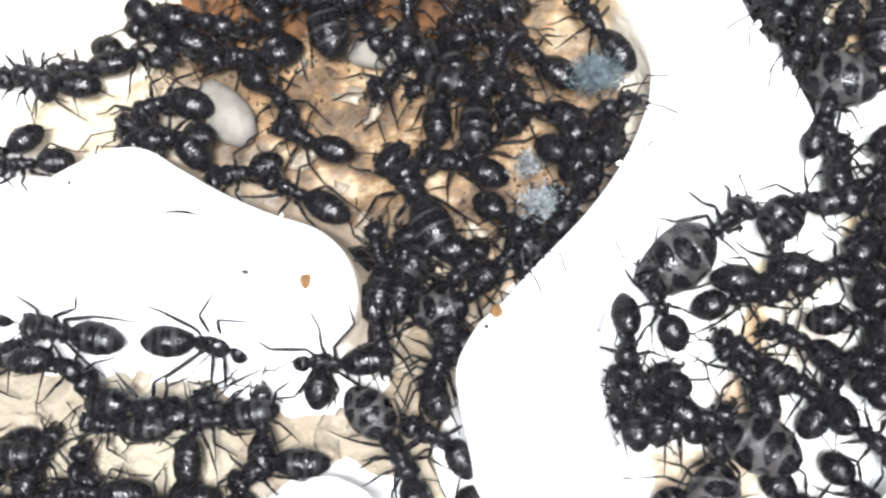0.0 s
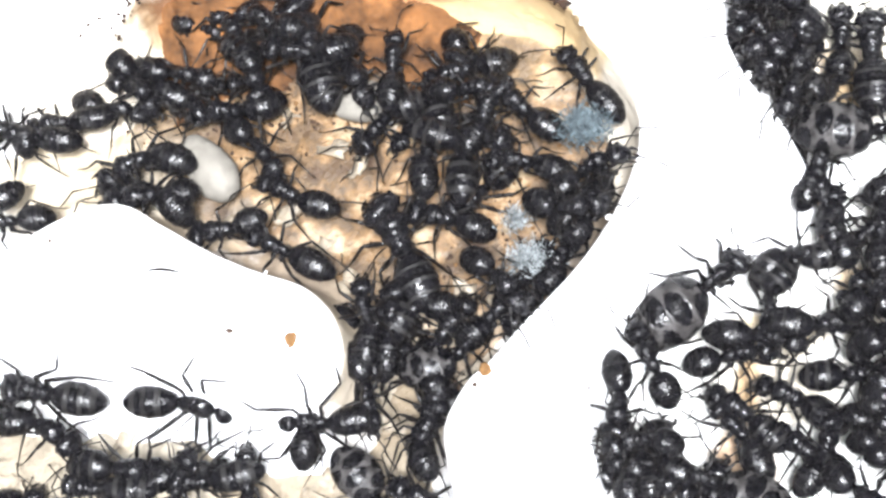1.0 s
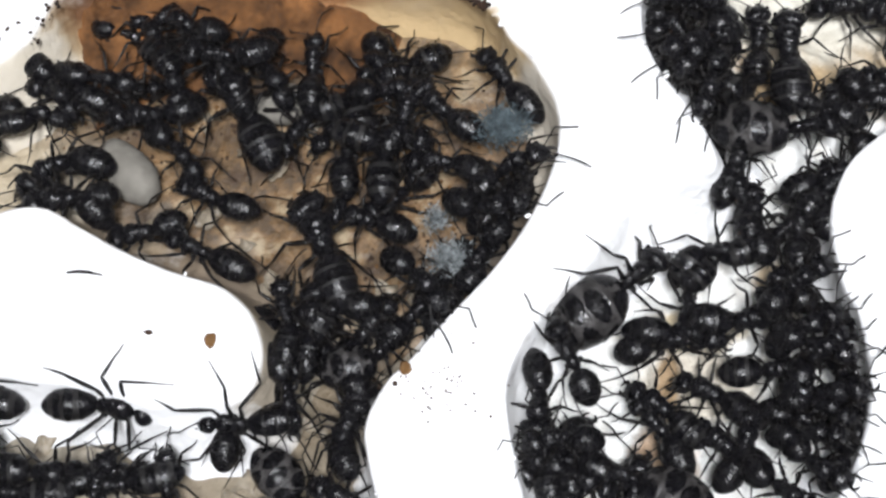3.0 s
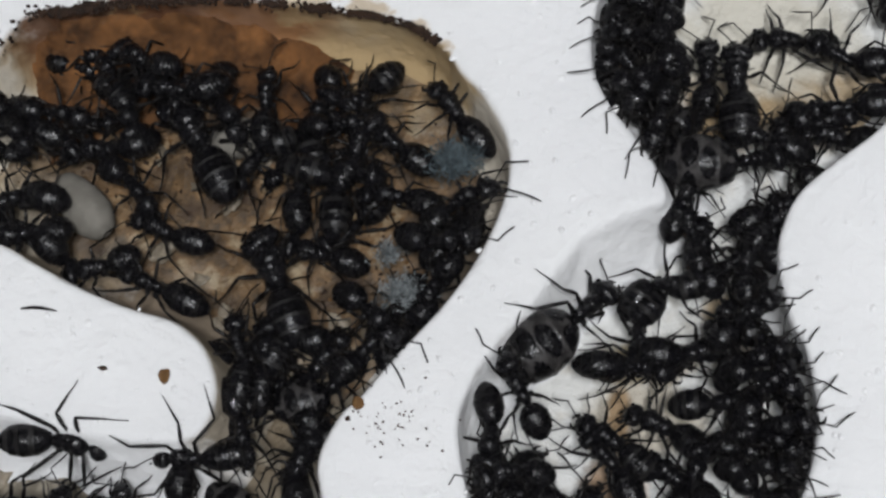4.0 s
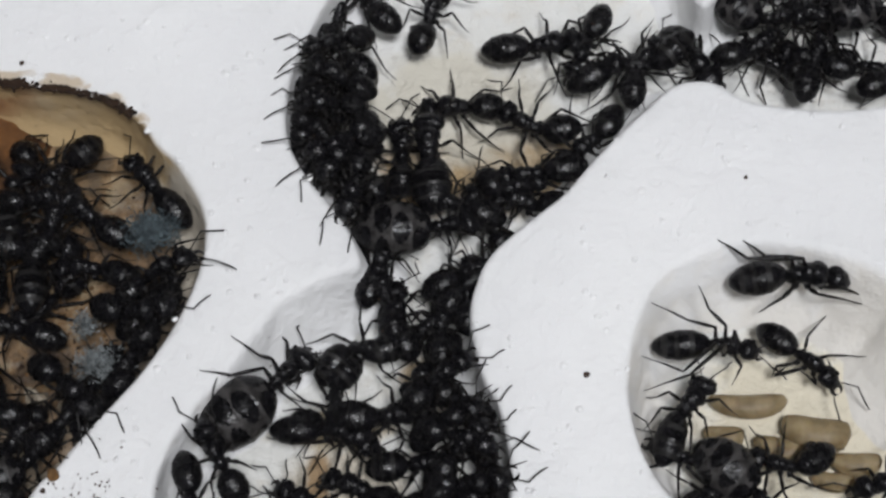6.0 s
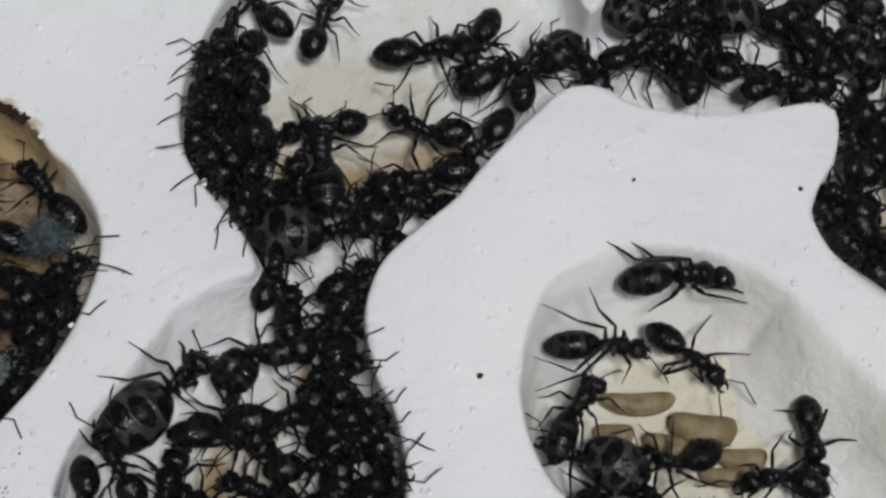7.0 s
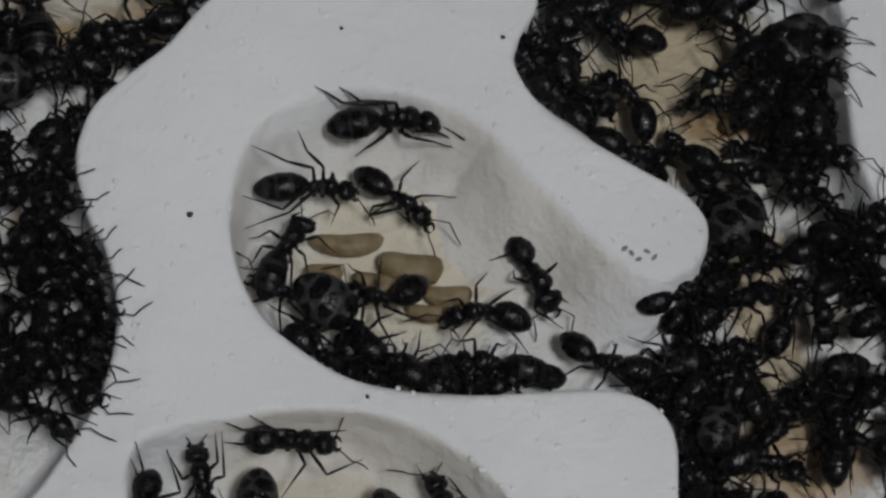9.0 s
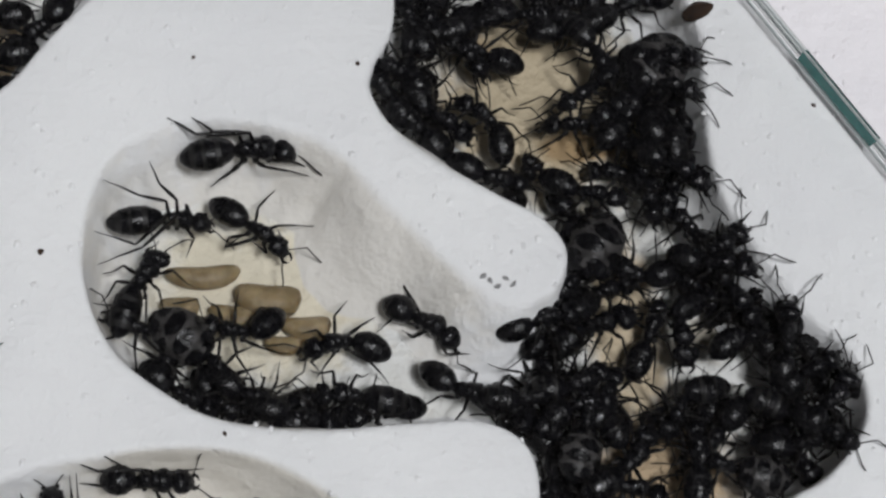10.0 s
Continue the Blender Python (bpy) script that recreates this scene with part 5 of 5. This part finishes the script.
def scatter(name, label, mat, count, seed, place, lo, hi, flat, category):
    """Many tiny grains in one piece."""
    rnd = random.Random(seed)
    shapes = []
    for _ in range(count):
        x, y, z = place(rnd)
        r = rnd.uniform(lo, hi)
        v, f = loft([(-r, r * 0.3, r * 0.2 * flat, 0), (-r * 0.5, r * rnd.uniform(0.6, 1), r * 0.8 * flat, 0), (r * 0.4, r * rnd.uniform(0.6, 1), r * 0.9 * flat, 0), (r, r * 0.3, r * 0.2 * flat, 0)], 7)
        a = rnd.uniform(0, 6.28)
        c, s = math.cos(a), math.sin(a)
        shapes.append(([(x + p * c - q * s, y + p * s + q * c, z + h) for p, q, h in v], f))
    return tagged(new(name, mesh_of(name, *merged(*shapes), mat)), label, category, kind="stuff")


def along_rim(rnd):
    i = rnd.randrange(len(RIM_A))
    while not (RIM_A[i][1] > 9.5 and RIM_A[i][0] < -12):
        i = rnd.randrange(len(RIM_A))
    if rnd.random() < 0.1:
        return -36.4 + rnd.gauss(0, 0.35), 16.2 + abs(rnd.gauss(0, 1.1)), 0.0
    if noise.noise((RIM_A[i][0] * 0.5, RIM_A[i][1] * 0.5, 4.0)) < rnd.uniform(-0.7, 0.35):
        return along_rim(rnd)
    b = 0.22 if RIM_A[i][0] < -20 else 0.13
    if RIM_A[i][0] < -43:
        if rnd.random() < 0.9:
            return along_rim(rnd)
        b = 0.6
    return RIM_A[i][0] + rnd.gauss(0, 0.2), RIM_A[i][1] + 0.12 + rnd.gauss(0, b), 0.0


scatter("rim_crust", "dark brown crumbly crust along the chamber rim", CRUST, 2600, 8, along_rim, 0.02, 0.2, 0.7, "crust")
scatter("pepper_dust", "fine dark dust peppered on white plaster", CRUMB, 64, 9, lambda r: (r.gauss(-13.6, 1.9), r.gauss(-16.8, 1.5), 0.02), 0.05, 0.11, 0.5, "dust")
scatter("top_dust", "fine dark dust strewn on white plaster", CRUMB, 160, 10, lambda r: (r.uniform(-50, 80), r.choice((r.uniform(16.5, 22), r.uniform(-8, 12))), 0.0), 0.03, 0.07, 0.5, "dust")


def refuse(r):
    x, y = (r.uniform(-47, -28), r.gauss(7.5, 2.4)) if r.random() < 0.65 else (r.gauss(-15, 4), r.gauss(-2, 4.5))
    return x, y, floor_z(x, y) + 0.05


scatter("refuse", "dark brown crumbs of refuse strewn on the chamber floor", CRUMB, 500, 13, refuse, 0.05, 0.2, 0.8, "refuse")
scatter("rusty_refuse", "rusty brown crumbs of refuse strewn on the chamber floor", RUST, 160, 14, refuse, 0.05, 0.22, 0.8, "refuse")


def on_plaster(r):
    while True:
        p = np.array([[r.uniform(-55, 85), r.uniform(-35, 22)]])
        if not (inside(p, RIM_B)[0] or inside(p, RIM_F)[0] or (inside(p, RIM_A)[0] and not inside(p, RIM_I)[0])):
            return p[0][0], p[0][1], 0.0


scatter("plaster_beads", "tiny raised beads on the white plaster", PLASTER, 560, 11, on_plaster, 0.06, 0.27, 0.6, "plaster")
scatter("plaster_flakes", "thin chalk-white flakes stuck to the plaster", fuzz_mat("chalk_white", (0.9, 0.9, 0.9), (0.94, 0.94, 0.94), 1.5, 0.8), 170, 17, on_plaster, 0.1, 0.32, 0.4, "plaster")


# ---- the pane of glass over the nest ----
def glass_pane():
    z0, z1 = 0.95, 2.95
    out = [(-112, -78), (109, -78), (67, 44), (-112, 44)]
    out[1:3] = [(126.7, -78), (57.7, 43.5)]
    v = [(x, y, z) for z in (z0, z1) for x, y in out]
    me = mesh_of("glass_pane", v, [(0, 3, 2, 1), (4, 5, 6, 7), (0, 1, 5, 4), (1, 2, 6, 5), (2, 3, 7, 6), (3, 0, 4, 7)], [GLASS], False)
    bm = bmesh.new()
    bm.from_mesh(me)
    bmesh.ops.bevel(bm, geom=bm.edges[:], offset=0.12 * S, segments=1, affect="EDGES")
    bm.to_mesh(me)
    bm.free()
    ob = new("glass_pane", me)
    (x0, y0), (x1, y1) = out[1], out[2]
    way = Vector((x1 - x0, y1 - y0, 0)).normalized()
    side = Vector((way.y, -way.x, 0))

    def strip(name, a, b, wide, lo, hi, mat, label):
        """A bar along the sawn edge, between two shares of its length."""
        p, q = (Vector((x0, y0, 0)).lerp(Vector((x1, y1, 0)), k) - side * 0.4 for k in (a, b))
        v = [tuple(e + side * w + Vector((0, 0, z))) for z in (lo, hi) for e, w in ((p, 0), (p, wide), (q, wide), (q, 0))]
        part(name, mesh_of(name, v, [(0, 3, 2, 1), (4, 5, 6, 7), (0, 1, 5, 4), (1, 2, 6, 5), (2, 3, 7, 6), (3, 0, 4, 7)], mat, False), ob, label)

    teal = fuzz_mat("teal_glass_edge", (0.03, 0.16, 0.15), (0.07, 0.24, 0.22), 0.8, 0.25)
    sawn = fuzz_mat("sawn_glass_edge", (0.38, 0.44, 0.43), (0.6, 0.64, 0.63), 1.5, 0.5)
    strip("lower_edge", 0.0, 1.0, 0.12, z0, z0 + 0.3, sawn, "dull sawn lower rim")
    strip("upper_edge", 0.0, 1.0, 0.10, z1 - 0.25, z1, sawn, "dull sawn upper rim")
    strip("sawn_face", 0.604, 0.668, 0.30, z0 + 0.5, z1 - 0.3, teal, "deep teal stretch of the glass edge")
    return tagged(ob, "clear glass pane with greenish edge lying over the nest", "glass pane")


glass_pane()


def motions():
    """The ways of the walking ants, with their striding legs, and the waving of feelers."""
    hips = [(sx, x) for sx in (1, -1) for x in (1.75, 0.85, 0.05)]
    for n, (ob, rows) in enumerate(MOVERS):
        walk(ob, rows)
        legs = [c for c in ob.children if c.name.startswith("leg")]
        stride = []
        for k in range(41):
            t = k * 0.25
            a = [m.translation for s, m in rows if s <= t + 0.01][-1]
            b = ([m.translation for s, m in rows if s > t + 0.01] or [a])[0]
            stride.append((t, 13.0 if (b - a).length > 0.0012 else 2.0))
        for i, (leg, (sx, x)) in enumerate(zip(legs, hips)):
            hip = Matrix.Translation((x * S, sx * 0.5 * S, 1.4 * S))
            walk(leg, [(t, hip @ pose(0, 0, 0, 0, 0, g * math.sin(k * 2.1 + math.pi * (i % 2) + n)) @ hip.inverted()) for k, (t, g) in enumerate(stride)])
    for n, ob in enumerate([o for o, _ in MOVERS] + STIRRING):
        for head in [c for c in ob.children if c.name.startswith("head")]:
            for i, feeler in enumerate(c for c in head.children if c.name.startswith("antenna")):
                root = Matrix.Translation((1.5 * S, (0.3 if i == 0 else -0.3) * S, 0.35 * S))
                rnd = random.Random(n * 7 + i)
                walk(feeler, [(k * 0.5, root @ pose(0, 0, 0, rnd.uniform(-4, 4), rnd.uniform(-7, 7), rnd.uniform(-13, 13)) @ root.inverted()) for k in range(21)])


motions()
